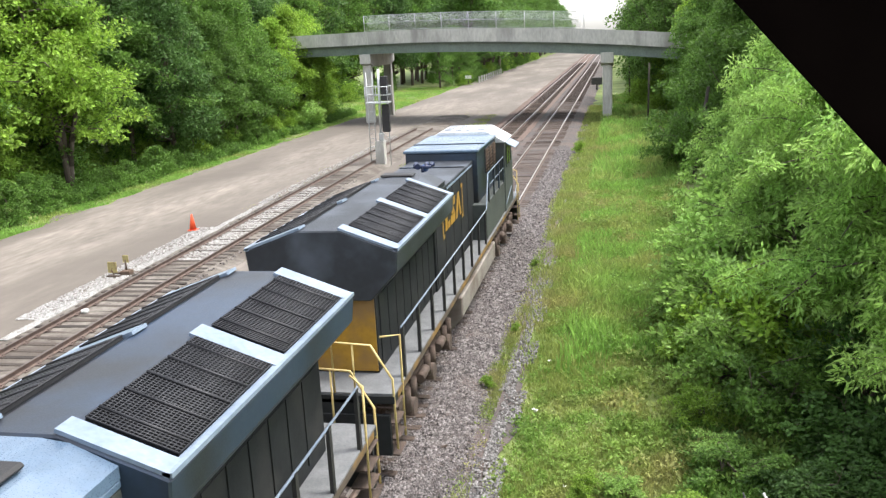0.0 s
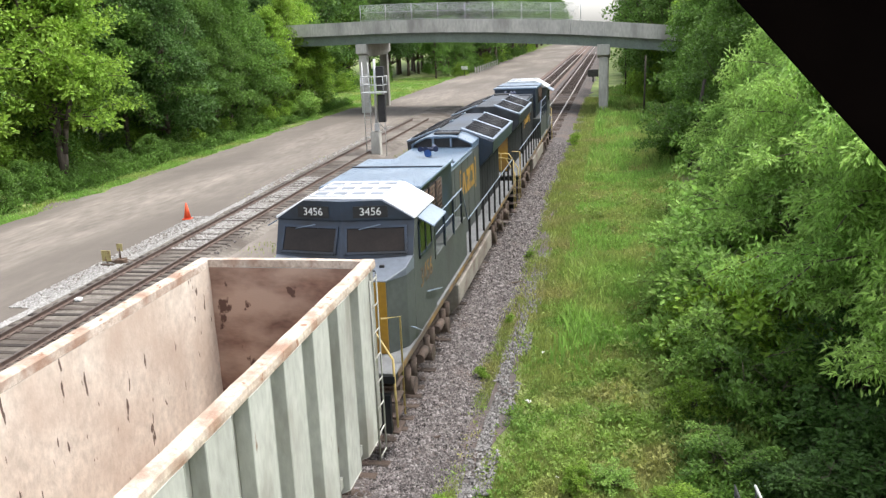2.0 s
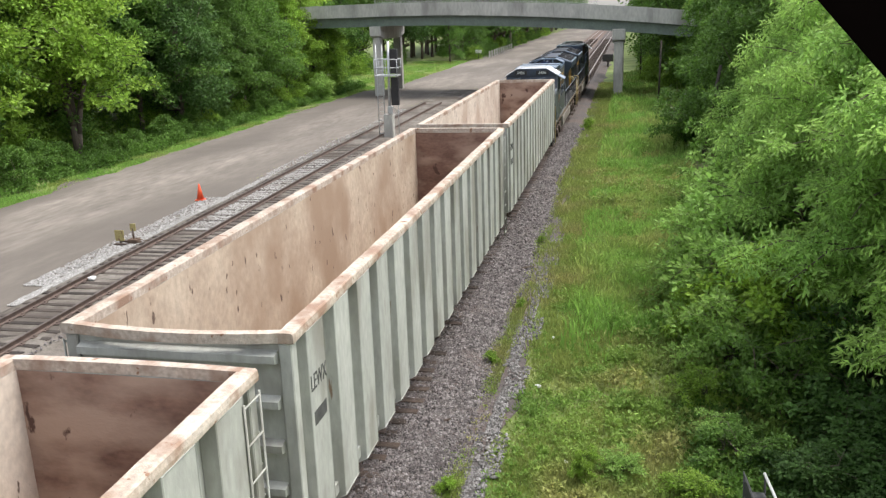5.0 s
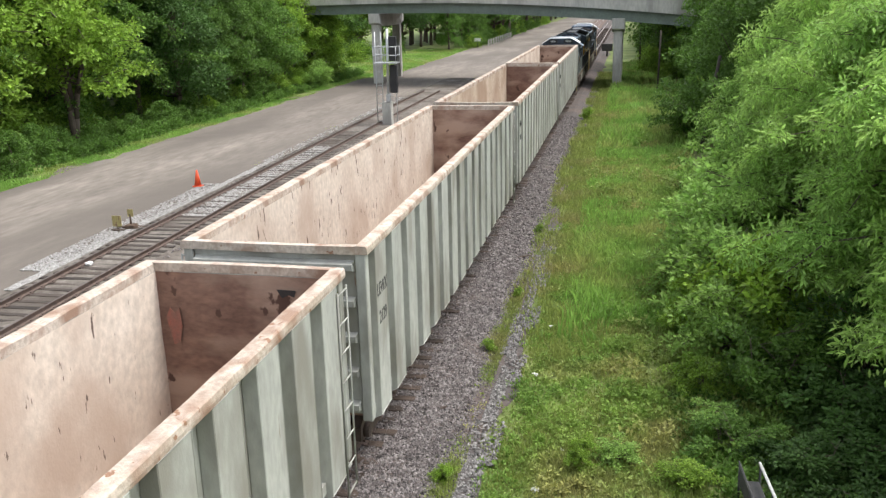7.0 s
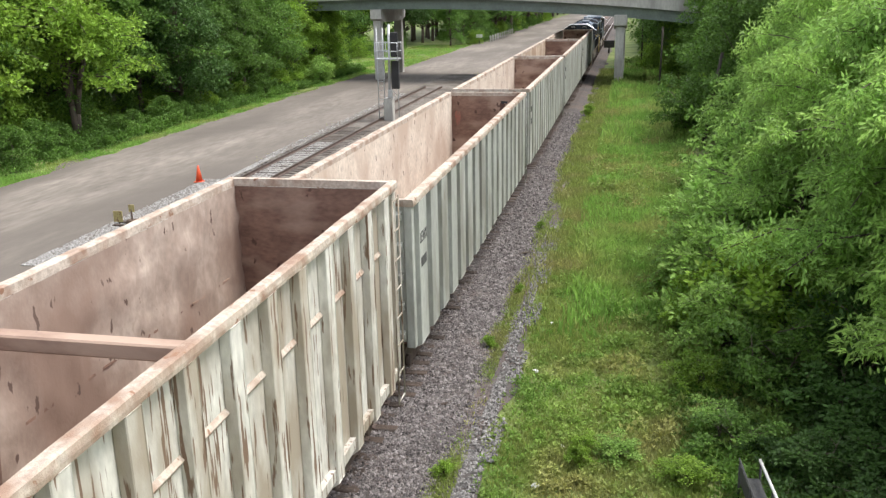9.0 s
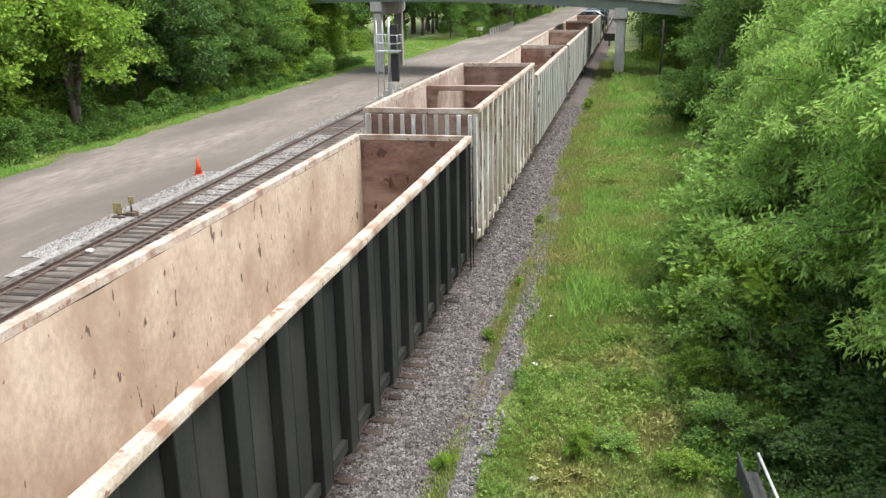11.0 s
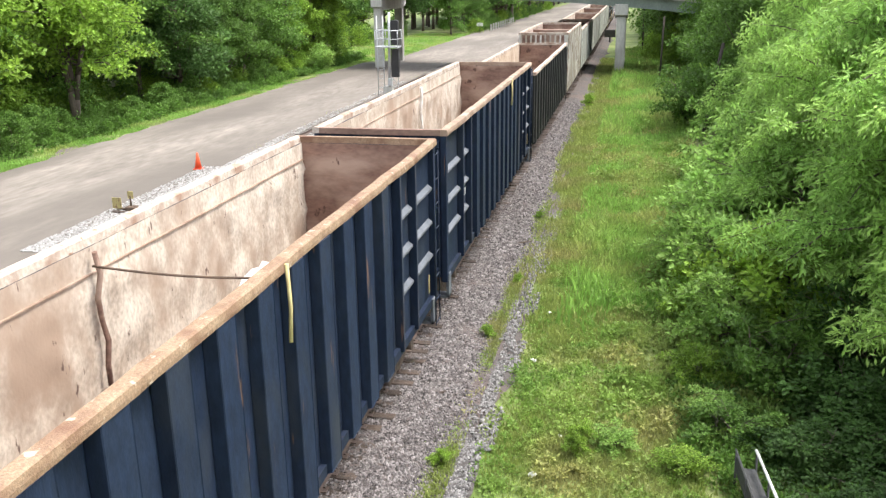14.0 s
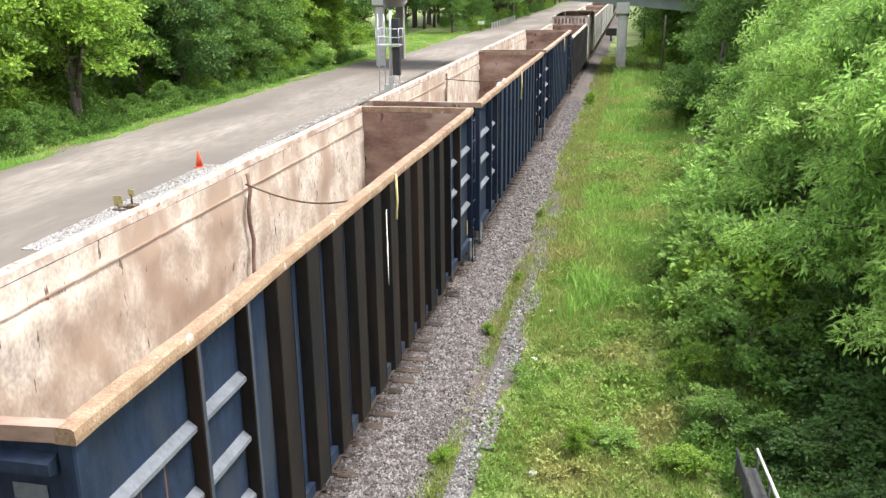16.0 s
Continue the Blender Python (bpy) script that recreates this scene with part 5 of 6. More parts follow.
    for s in (-1, 1):
        x0, x1 = sorted((s * 1.502, s * 1.515))
        sw = part_box("side_window", (x0, x1, 6.75, 7.95, 3.25, 3.95), M_GLASS, g, "dark side window")
        bm = bmesh.new()
        for a, b, c, d in ((6.7, 6.76, 3.2, 4.0), (7.94, 8.0, 3.2, 4.0), (7.32, 7.37, 3.2, 4.0), (6.7, 8.0, 3.2, 3.26), (6.7, 8.0, 3.94, 4.0)):
            xa, xb = sorted((s * 1.502, s * 1.53))
            box(bm, xa, xb, a, b, c, d)
        part("window_frame", bm, M_BLUE, sw)
        bm = bmesh.new()
        prism(bm, ((s * 1.5, 4.12), (s * 1.5, 4.09), (s * 1.85, 3.9), (s * 1.85, 3.93)), 6.6, 8.0, "y")
        part("sunshade", bm, M_BAR, g, "pale blue sunshade")
        writing(number, 0.62, Matrix.Translation((s * 1.506, 7.35, 2.72)) @ (SIDE if s > 0 else LSIDE), M_STRIPE, g) if number else None
        bm = bmesh.new()
        tube(bm, (s * 1.56, 6.0, 1.95), (s * 1.56, 7.6, 2.35), 0.016, 5)
        tube(bm, (s * 1.56, 8.3, 1.7), (s * 1.56, 9.2, 2.1), 0.016, 5)
        part("grab_rail", bm, M_BAR, g)
    # nose
    bm = bmesh.new()
    prism(bm, ((-1.5, 8.45), (1.5, 8.45), (1.45, 9.0), (1.14, 9.5), (-1.14, 9.5), (-1.45, 9.0)), 1.6, 3.14, "z")
    part("nose", bm, M_GREY, g, "grey short nose", 0.02)
    bm = bmesh.new()
    prism(bm, ((-1.14, 9.502), (1.14, 9.502), (1.14, 9.52), (-1.14, 9.52)), 1.62, 3.12, "z")
    part("nose_front", bm, M_GOLD, g, "yellow nose front")
    bm = bmesh.new()
    top = [bm.verts.new(p) for p in ((-1.5, 8.46, 3.44), (1.5, 8.46, 3.44), (1.45, 9.0, 3.29), (1.15, 9.525, 3.15), (-1.15, 9.525, 3.15), (-1.45, 9.0, 3.29))]
    low = [bm.verts.new((v.co.x, v.co.y, 3.12)) for v in top]
    bm.faces.new(top), bm.faces.new(low)
    for i in range(6):
        bm.faces.new((top[i], top[(i + 1) % 6], low[(i + 1) % 6], low[i]))
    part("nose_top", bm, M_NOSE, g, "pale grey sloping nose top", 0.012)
    for x, y in ((-0.95, 9.0), (0.1, 9.15), (0.35, 9.12), (-0.35, 9.12)):
        part_box("nose_fitting", (x - 0.05, x + 0.05, y - 0.035, y + 0.035, 3.2, 3.33), M_BLACK, g, "small black nose fitting", 0.01)
    bm = bmesh.new()
    path_tube(bm, [(-0.9, 9.35, 3.2), (-0.9, 9.35, 3.3), (-0.2, 9.35, 3.3), (-0.2, 9.35, 3.2)], 0.015)
    part("nose_rail", bm, M_BLACK, g)
    # tank, trucks, couplers
    bm = bmesh.new()
    prism(bm, ((-1.15, 0.3), (-1.47, 0.65), (-1.47, 1.2), (1.47, 1.2), (1.47, 0.65), (1.15, 0.3)), -3.2, 3.3, "y")
    part("fuel_tank", bm, M_TANK, g, "dusty grey fuel tank", 0.03)
    for y in (-6.7, 6.6):
        truck(g, y, (-1.95, 0, 1.95), 0.533, 0, WHEEL_L, L_TRUCK)
    for s in (-1, 1):
        coupler(g, s * 10.55, s)
        part_box("pilot", (-1.4, 1.4, min(s * 10.5, s * 10.6), max(s * 10.5, s * 10.6), 0.4, 1.2), M_DKGREY, g)
        for x in (-1, 1):
            for k in range(4):
                a, b = sorted((x * 1.15, x * 1.52))
                c, d = sorted((s * 9.95, s * 10.5))
                part_box("step", (a, b, c, d, 0.35 + k * 0.32, 0.38 + k * 0.32), M_TRUCK, g)
            bm = bmesh.new()
            path_tube(bm, [(x * 1.5, s * 9.9, 0.5), (x * 1.5, s * 9.9, 2.55), (x * 1.2, s * 10.2, 2.6)], 0.022)
            path_tube(bm, [(x * 1.5, s * 10.5, 0.5), (x * 1.48, s * 10.52, 1.9), (x * 1.1, s * 10.52, 2.55), (x * 0.35, s * 10.52, 2.6), (x * 0.35, s * 10.52, 1.6)], 0.024)
            tube(bm, (x * 0.75, s * 10.52, 1.6), (x * 0.75, s * 10.52, 2.58), 0.02, 6)
            part("end_handrail", bm, M_RAILGOLD, g, "yellow end handrail")
    bm = bmesh.new()
    tube(bm, (-0.6, -10.0, 2.2), (-0.6, -10.0, 1.6), 0.04, 8)
    box(bm, -0.72, -0.48, -10.08, -9.92, 2.1, 2.4)
    mk = part("marker_lamp", bm, M_BLACK, g, "black end marker housing")
    bm = bmesh.new()
    tube(bm, (-0.6, -10.08, 2.25), (-0.6, -10.11, 2.25), 0.09, 14)
    part("lens", bm, M_RED, mk, "pale red lens")
    # side handrails
    for s in (-1, 1):
        bm = bmesh.new()
        path_tube(bm, [(s * 1.48, -9.7, 2.62), (s * 1.48, 1.6, 2.62), (s * 1.46, 2.3, 3.65), (s * 1.46, 6.2, 3.65)], 0.02, 6)
        path_tube(bm, [(s * 1.46, 2.3, 3.25), (s * 1.46, 6.2, 3.25)], 0.014, 6)
        part("handrail", bm, M_BAR, g, "pale side handrail")
        for k in range(9):
            y = -9.6 + k * 1.36
            a, b = sorted((s * 1.45, s * 1.51))
            part_box("stanchion", (a, b, y - 0.05, y + 0.05, 1.55, 2.63), M_BLACK, g)
        for k in range(4):
            y = 2.4 + k * 1.25
            a, b = sorted((s * 1.43, s * 1.48))
            part_box("stanchion", (a, b, y - 0.06, y + 0.06, 2.7, 3.66), M_BLUE, g)
    return g


ROLLING = [(ob, y0, 0) for ob, y0 in ROLLING]
locomotive("dark blue and grey locomotive with white cab roof and yellow nose", 2.65, 180, M_BLUE, M_GREY, "3456")
locomotive("sooty dark blue locomotive with white cab roof leading the train", 24.95, 0, M_SOOTROOF, M_DKGREY, "")

# ================= plants =================
def leaf_cloud(rng, centres, radii, counts, size, droop=0.3, wide=0.3, hang=0.35):
    """Folded leaves round clump centres: numpy vertices and faces; each leaf is an island of two triangles."""
    tot = int(sum(counts))
    idx = np.repeat(np.arange(len(centres)), counts)
    d = rng.normal(size=(tot, 3))
    d /= np.linalg.norm(d, axis=1)[:, None]
    d[:, 2] = np.where(rng.random(tot) < 0.7, np.abs(d[:, 2]), d[:, 2])
    r = rng.random(tot) ** 0.45
    p = centres[idx] + d * (r * radii[idx])[:, None] * np.array([1, 1, 0.55])
    p[:, 2] -= droop * radii[idx] * (d[:, 0] ** 2 + d[:, 1] ** 2) * r
    s = size * rng.uniform(0.55, 1.3, tot)
    ax = d + rng.normal(scale=0.6, size=(tot, 3))
    ax[:, 2] -= hang
    ax /= np.linalg.norm(ax, axis=1)[:, None]
    up = rng.normal(scale=0.55, size=(tot, 3)) + np.array([0, 0, 1.0]) + d * 0.5
    side = np.cross(ax, up)
    side /= np.linalg.norm(side, axis=1)[:, None] + 1e-9
    nrm = np.cross(side, ax)
    a = p
    b = p + ax * (s * 0.5)[:, None] + side * (s * wide)[:, None] + nrm * (s * 0.08)[:, None]
    c = p + ax * s[:, None]
    e = p + ax * (s * 0.5)[:, None] - side * (s * wide)[:, None] + nrm * (s * 0.08)[:, None]
    v = np.stack([a, b, c, e], 1).reshape(-1, 3)
    k = 4 * np.arange(tot)[:, None]
    f = np.concatenate([k + np.array([[0, 1, 2]]), k + np.array([[0, 2, 3]])])
    return v, f


def limb(bm, pts, r0, r1, n=7):
    for i in range(len(pts) - 1):
        a, b = r0 + (r1 - r0) * i / (len(pts) - 1), r0 + (r1 - r0) * (i + 1) / (len(pts) - 1)
        tube(bm, pts[i], pts[i + 1], a, n, b)


def tree_meshes(seed, high, spread, base, clumps, leaves, size, clump_r, trunk_r, wide=0.3, hang=0.35):
    """Trunk-and-limbs mesh data and crown vertices of one tree."""
    rr = random.Random(seed)
    rng = np.random.default_rng(seed)
    bm = bmesh.new()
    lean = Vector((rr.uniform(-0.06, 0.06), rr.uniform(-0.06, 0.06), 1))
    spine = [lean * (high * 0.8 * k / 6) + Vector((rr.uniform(-0.1, 0.1), rr.uniform(-0.1, 0.1), 0)) * k * 0.3 for k in range(7)]
    limb(bm, [Vector((0, 0, -0.4))] + spine[1:], trunk_r, trunk_r * 0.2, 9)
    cs, rs = [], []
    lobes = [(rr.uniform(0, 6.28), rr.uniform(0.75, 1.25)) for _ in range(5)]
    for k in range(clumps):
        u = rr.random()
        z = base + (high - base) * u
        prof = spread * (0.55 + 0.75 * math.sin(math.pi * min(1, 0.18 + 0.78 * u)) ** 0.8 - 0.35 * u) * (1 if u < 0.85 else 0.8)
        ang_ = rr.uniform(0, 6.283)
        k_ = 1.0
        for la, lw in lobes:
            k_ *= 1 + 0.26 * (lw - 0.6) * math.cos(2 * (ang_ - la))
        rad = prof * k_ * (0.82 + 0.5 * noise.noise((math.cos(ang_) * 1.6, math.sin(ang_) * 1.6, z * 0.7 + seed))) * rr.random() ** 0.4
        cs.append((math.cos(ang_) * rad, math.sin(ang_) * rad, z + rr.uniform(-0.3, 0.3)))
        rs.append(clump_r * rr.uniform(0.6, 1.35))
        if k % 5 == 0:
            j = max(1, min(5, int(u * 5)))
            tip = Vector(cs[-1])
            mid = spine[j].lerp(tip, 0.5) + Vector((0, 0, -0.1 * rad))
            limb(bm, [spine[j], mid, tip], trunk_r * 0.32, trunk_r * 0.05, 5)
    cs, rs = np.array(cs), np.array(rs)
    cn = np.maximum(6, (leaves * rs ** 2 / (rs ** 2).sum())).astype(int)
    v, f = leaf_cloud(rng, cs, rs, cn, size, 0.3, wide, hang)
    return mesh_of(bm, "trunk", M_BARK), v.tolist(), f.tolist()


def tree_kind(seed, material, **kw):
    t, v, f = tree_meshes(seed, **kw)
    return t, polys("crown", v, f, material)


def plant(kind, x, y, scale, turn, label, category="tree", name="tree", z=GZ, group="trees", squash=1.0):
    th = thing(name, label, category, pose(x, y, z, 0, 0, turn), group)
    for nm, me in zip(("trunk", "crown"), kind):
        o = new(nm, me)
        o.parent = th
        o.scale = (scale, scale, scale * squash)
    return th


def spray_kind(seed, material, high, spread, base, branches, per, leaves, size, clump_r, trunk_r, wide=0.16, hang=0.9, stems=3):
    """A many-stemmed tree whose leaves hang in sprays along arching branches, with gaps between the layers."""
    rr, rng = random.Random(seed), np.random.default_rng(seed)
    bm = bmesh.new()
    lines = []
    for k in range(stems):
        a = k * 6.283 / stems + rr.uniform(-0.6, 0.6)
        lean = spread * rr.uniform(0.08, 0.4)
        top = high * (0.95 if k == 0 else rr.uniform(0.6, 0.92))
        pts = [Vector((math.cos(a) * lean * (j / 6) ** 1.3 + rr.uniform(-0.06, 0.06) * j, math.sin(a) * lean * (j / 6) ** 1.3 + rr.uniform(-0.06, 0.06) * j, top * j / 6)) for j in range(7)]
        pts[0].z = -0.4
        limb(bm, pts, trunk_r, trunk_r * 0.15, 8)
        lines.append(pts)
    cs, rs = [], []
    for k in range(branches):
        pts = lines[k % stems]
        u = base / high + (1 - base / high) * (k + rr.random()) / branches
        f = min(5.99, u * 6)
        root = pts[int(f)].lerp(pts[int(f) + 1], f % 1)
        a = rr.uniform(0, 6.283)
        reach = spread * rr.uniform(0.45, 1.15) * (1.05 - 0.62 * max(0.0, (u - 0.35) / 0.65) ** 1.5) * (0.75 + 0.25 * min(1.0, u / 0.3))
        rise, sag = reach * rr.uniform(0.15, 0.55), reach * rr.uniform(0.15, 0.5)
        way = [root + Vector((math.cos(a + 0.25 * q) * reach * q, math.sin(a + 0.25 * q) * reach * q, rise * q - sag * q ** 2.5)) for q in (0, 0.35, 0.7, 1.0)]
        limb(bm, way, trunk_r * 0.3, trunk_r * 0.06, 4)
        for j in range(per):
            q = 0.3 + 0.72 * (j + rr.random()) / per
            g = q * reach
            cs.append(tuple(root + Vector((math.cos(a + 0.25 * q) * g, math.sin(a + 0.25 * q) * g, rise * q - sag * q ** 2.5)) + Vector((rr.gauss(0, 0.16), rr.gauss(0, 0.16), rr.gauss(0, 0.08))) * spread * 0.4))
            rs.append(clump_r * rr.uniform(0.6, 1.3))
    cs, rs = np.array(cs), np.array(rs)
    cn = np.maximum(8, leaves * rs ** 2 / (rs ** 2).sum()).astype(int)
    v, f = leaf_cloud(rng, cs, rs, cn, size, 0.45, wide, hang)
    return mesh_of(bm, "trunk", M_BARK), polys("crown", v.tolist(), f.tolist(), material)


K_EDGE = [tree_kind(20 + i, m, high=11.5, spread=3.6, base=1.4, clumps=150, leaves=24000, size=0.22, clump_r=0.85, trunk_r=0.2) for i, m in enumerate((M_LEAF_A, M_LEAF_B, M_LEAF_B, M_LEAF_C))]
K_BRIGHT = [spray_kind(30 + i, m, high=11.5, spread=5.0, base=3.4, branches=80, per=5, leaves=34000, size=0.24, clump_r=0.75, trunk_r=0.2, wide=0.3, hang=0.3) for i, m in enumerate((M_LEAF_A, M_LEAF_B))]
K_TALL = [tree_kind(40 + i, m, high=17, spread=4.2, base=3.6, clumps=150, leaves=15000, size=0.34, clump_r=1.15, trunk_r=0.26) for i, m in enumerate((M_LEAF_B, M_LEAF_B, M_LEAF_C))]
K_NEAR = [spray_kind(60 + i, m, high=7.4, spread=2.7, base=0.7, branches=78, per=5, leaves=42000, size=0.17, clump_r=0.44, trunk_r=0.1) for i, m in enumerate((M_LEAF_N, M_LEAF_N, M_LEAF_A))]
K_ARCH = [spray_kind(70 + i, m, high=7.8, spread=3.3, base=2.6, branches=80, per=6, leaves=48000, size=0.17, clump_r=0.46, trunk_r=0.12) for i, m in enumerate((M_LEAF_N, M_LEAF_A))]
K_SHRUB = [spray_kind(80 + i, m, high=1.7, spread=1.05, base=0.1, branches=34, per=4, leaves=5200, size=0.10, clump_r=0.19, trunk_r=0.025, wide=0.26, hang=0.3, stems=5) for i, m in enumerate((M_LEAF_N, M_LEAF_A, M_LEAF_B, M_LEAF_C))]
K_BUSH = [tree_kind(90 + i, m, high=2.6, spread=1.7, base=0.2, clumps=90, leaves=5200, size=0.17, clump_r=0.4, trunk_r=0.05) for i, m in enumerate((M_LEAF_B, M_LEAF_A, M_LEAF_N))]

rg = random.Random(11)
BROAD = "leafy green broadleaf tree at the wood's edge"
WOOD = "tall dark green tree in the wood"
# wood beyond the gravel road
y = 22.0
while y < 98:
    kind = rg.choice(K_EDGE[1:]) if y < 78 else rg.choice((K_EDGE[0], K_EDGE[0], K_EDGE[1]))
    plant(kind, (-38.5 if y < 58 else -34.6) + rg.uniform(-0.8, 0.8), y, rg.uniform(0.85, 1.15), rg.uniform(0, 360), BROAD)
    y += rg.uniform(4.2, 5.6)
for row, x in enumerate((-40, -47, -54)):
    y = 14.0 + row * 3
    while y < 110:
        plant(rg.choice(K_TALL), x + rg.uniform(-1.5, 1.5), y, rg.uniform(0.85, 1.15), rg.uniform(0, 360), WOOD)
        y += rg.uniform(5.5, 7.5)
y = 26.0
while y < 96:
    plant(rg.choice(K_BUSH[:2]) if y > 62 else K_BUSH[0], -32.3 + rg.uniform(-0.5, 0.5), y, rg.uniform(0.45, 0.8), rg.uniform(0, 360), "low leafy bush beside the gravel road", "bush", "bush", group="bushes")
    y += rg.uniform(2.0, 3.2)
y = 24.0
while y < 96:
    plant(rg.choice(K_BUSH[:2]), -38 + rg.uniform(-1.2, 1.2), y, rg.uniform(1.0, 1.6), rg.uniform(0, 360), "leafy bush growing under the wood's trees", "bush", "bush", group="bushes")
    y += rg.uniform(3.0, 4.5)
for x, y, k, sc in ((-34.8, 50.0, 0, 1.2), (-35.5, 37.0, 1, 1.0), (-36.0, 60.0, 1, 1.0), (-38.5, 44.0, 0, 1.35), (-35.0, 26.0, 0, 0.9)):
    plant(K_BRIGHT[k], x, y, sc, rg.uniform(0, 360), "spreading yellow-green tree at the wood's edge")
# wood behind the road bridge
y = 104.0
while y < 420:
    far = y / 100
    plant(rg.choice(K_EDGE + K_TALL), (-43 if y < 145 else -29.5) + rg.uniform(-1.5, 1.0), y, rg.uniform(0.8, 1.1), rg.uniform(0, 360), "green tree along the far tracks")
    plant(rg.choice(K_TALL), (-50 if y < 145 else -38) + rg.uniform(-1.5, 1.5), y + 3, rg.uniform(0.9, 1.2), rg.uniform(0, 360), WOOD)
    if y > 98:
        plant(rg.choice(K_EDGE + K_TALL), 5.5 + rg.uniform(-0.8, 2.0), y, rg.uniform(0.85, 1.2), rg.uniform(0, 360), "green tree along the far tracks")
    y += rg.uniform(5.0, 7.0) * max(1, far * 0.8)
y = 100.0
while y < 300:
    plant(rg.choice(K_BUSH[:2]), (-38 if y < 148 else -27) + rg.uniform(-0.6, 0.6), y, rg.uniform(0.6, 1.2), rg.uniform(0, 360), "low leafy bush beside the far tracks", "bush", "bush", group="bushes")
    y += rg.uniform(4, 8)
y = 175.0
while y < 430:
    plant(rg.choice(K_TALL), -27.5 + rg.uniform(-1.5, 1.0), y, rg.uniform(1.15, 1.5), rg.uniform(0, 360), WOOD)
    y += rg.uniform(6, 9) * y / 200
for x, y in ((-50, 100), (-46, 107), (-52, 113), (-46, 120), (-51, 128), (-46, 134), (-50, 142)):
    plant(rg.choice(K_EDGE), x, y, rg.uniform(1.45, 1.75), rg.uniform(0, 360), WOOD)
for x, y in ((5.5, 97), (8.5, 96), (6.0, 104), (9.0, 108), (4.8, 113)):
    plant(rg.choice((K_TALL[0], K_EDGE[1])), x, y, rg.uniform(0.8, 1.0), rg.uniform(0, 360), WOOD)
for x, y in ((3.6, 96), (4.4, 101), (3.4, 106), (4.0, 112), (3.2, 120), (5.5, 98), (2.6, 99), (6.0, 93), (4.8, 91), (3.0, 126), (2.4, 134), (5.2, 107), (4.6, 118), (2.2, 145), (3.4, 139)):
    plant(rg.choice(K_BUSH[:2]), x, y, rg.uniform(0.8, 1.1), rg.uniform(0, 360), "low leafy bush behind the bridge pier", "bush", "bush", group="bushes")
for k in range(16):
    y = 112 + k * 7
    plant(K_TALL[k % 3], -44 + k * 0.45 + rg.uniform(-1, 1), y + rg.uniform(-2, 2), 1.15 + 0.03 * k, rg.uniform(0, 360), WOOD)
# trees beside the grass strip, by place, kind, scale
NEAR = "bright green box elder crowding the grass strip"
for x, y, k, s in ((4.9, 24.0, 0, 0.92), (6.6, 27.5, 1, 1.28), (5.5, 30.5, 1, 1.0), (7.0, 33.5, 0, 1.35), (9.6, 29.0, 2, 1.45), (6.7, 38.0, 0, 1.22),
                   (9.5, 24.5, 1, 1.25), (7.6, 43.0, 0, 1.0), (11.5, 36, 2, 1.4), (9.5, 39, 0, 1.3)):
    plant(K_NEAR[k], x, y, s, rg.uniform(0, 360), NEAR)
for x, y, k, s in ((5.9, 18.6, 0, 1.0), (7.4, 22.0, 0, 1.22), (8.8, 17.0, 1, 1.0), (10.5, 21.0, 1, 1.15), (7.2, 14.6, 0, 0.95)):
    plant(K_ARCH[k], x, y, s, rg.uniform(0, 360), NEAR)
y = 50.0
while y < 98:
    plant(rg.choice(K_EDGE[:3]), 7.2 + rg.uniform(-0.6, 0.8), y, rg.uniform(0.75, 1.0), rg.uniform(0, 360), BROAD)
    plant(rg.choice(K_TALL), 12.5 + rg.uniform(-1, 1), y + 2, rg.uniform(0.8, 1.0), rg.uniform(0, 360), WOOD)
    y += rg.uniform(5, 6.5)
for x, y in ((13, 22), (14, 30), (15, 38), (14, 45), (19, 28), (20, 40)):
    plant(rg.choice(K_TALL), x, y, rg.uniform(0.75, 0.9), rg.uniform(0, 360), WOOD)
# kind 3 has the deep green leaf, in place of shade under the trees
for x, y, s, k in ((1.3, 14.2, 0.45, 1), (2.1, 15.4, 0.7, 2), (1.7, 17.8, 0.55, 1), (2.4, 19.8, 1.2, 0), (2.2, 25.0, 1.4, 0), (1.9, 22.0, 0.9, 1), (4.0, 12.9, 0.8, 3), (5.2, 13.3, 1.0, 3), (3.1, 12.7, 0.55, 3), (2.6, 22.4, 1.6, 0), (2.9, 28.0, 1.7, 0), (0.1, 14.8, 0.42, 0), (3.3, 14.6, 0.8, 3), (4.4, 14.8, 1.0, 3),
                   (3.7, 20.5, 1.7, 1), (3.6, 25.5, 2.0, 0), (3.3, 53, 2.0, 2), (4.1, 55, 1.6, 2), (5.0, 53, 1.8, 0), (5.2, 59, 1.8, 1), (3.3, 17.6, 1.1, 2), (4.2, 16.4, 1.2, 3), (5.4, 15.6, 1.3, 3), (4.2, 33, 2.0, 0), (6.0, 44, 2.2, 2), (2.0, 16.2, 0.6, 0), (5.0, 18.2, 1.4, 3)):
    plant(K_SHRUB[k], x, y, s * 1.15, rg.uniform(0, 360), "leafy green shrub at the edge of the grass", "shrub", "shrub", group="shrubs", squash=0.62 if y < 17 else 0.95)
plant(K_BUSH[2], -30.6, 85.0, 0.95, 40, "bright green bush beside the gravel road", "bush", "bush", group="bushes")


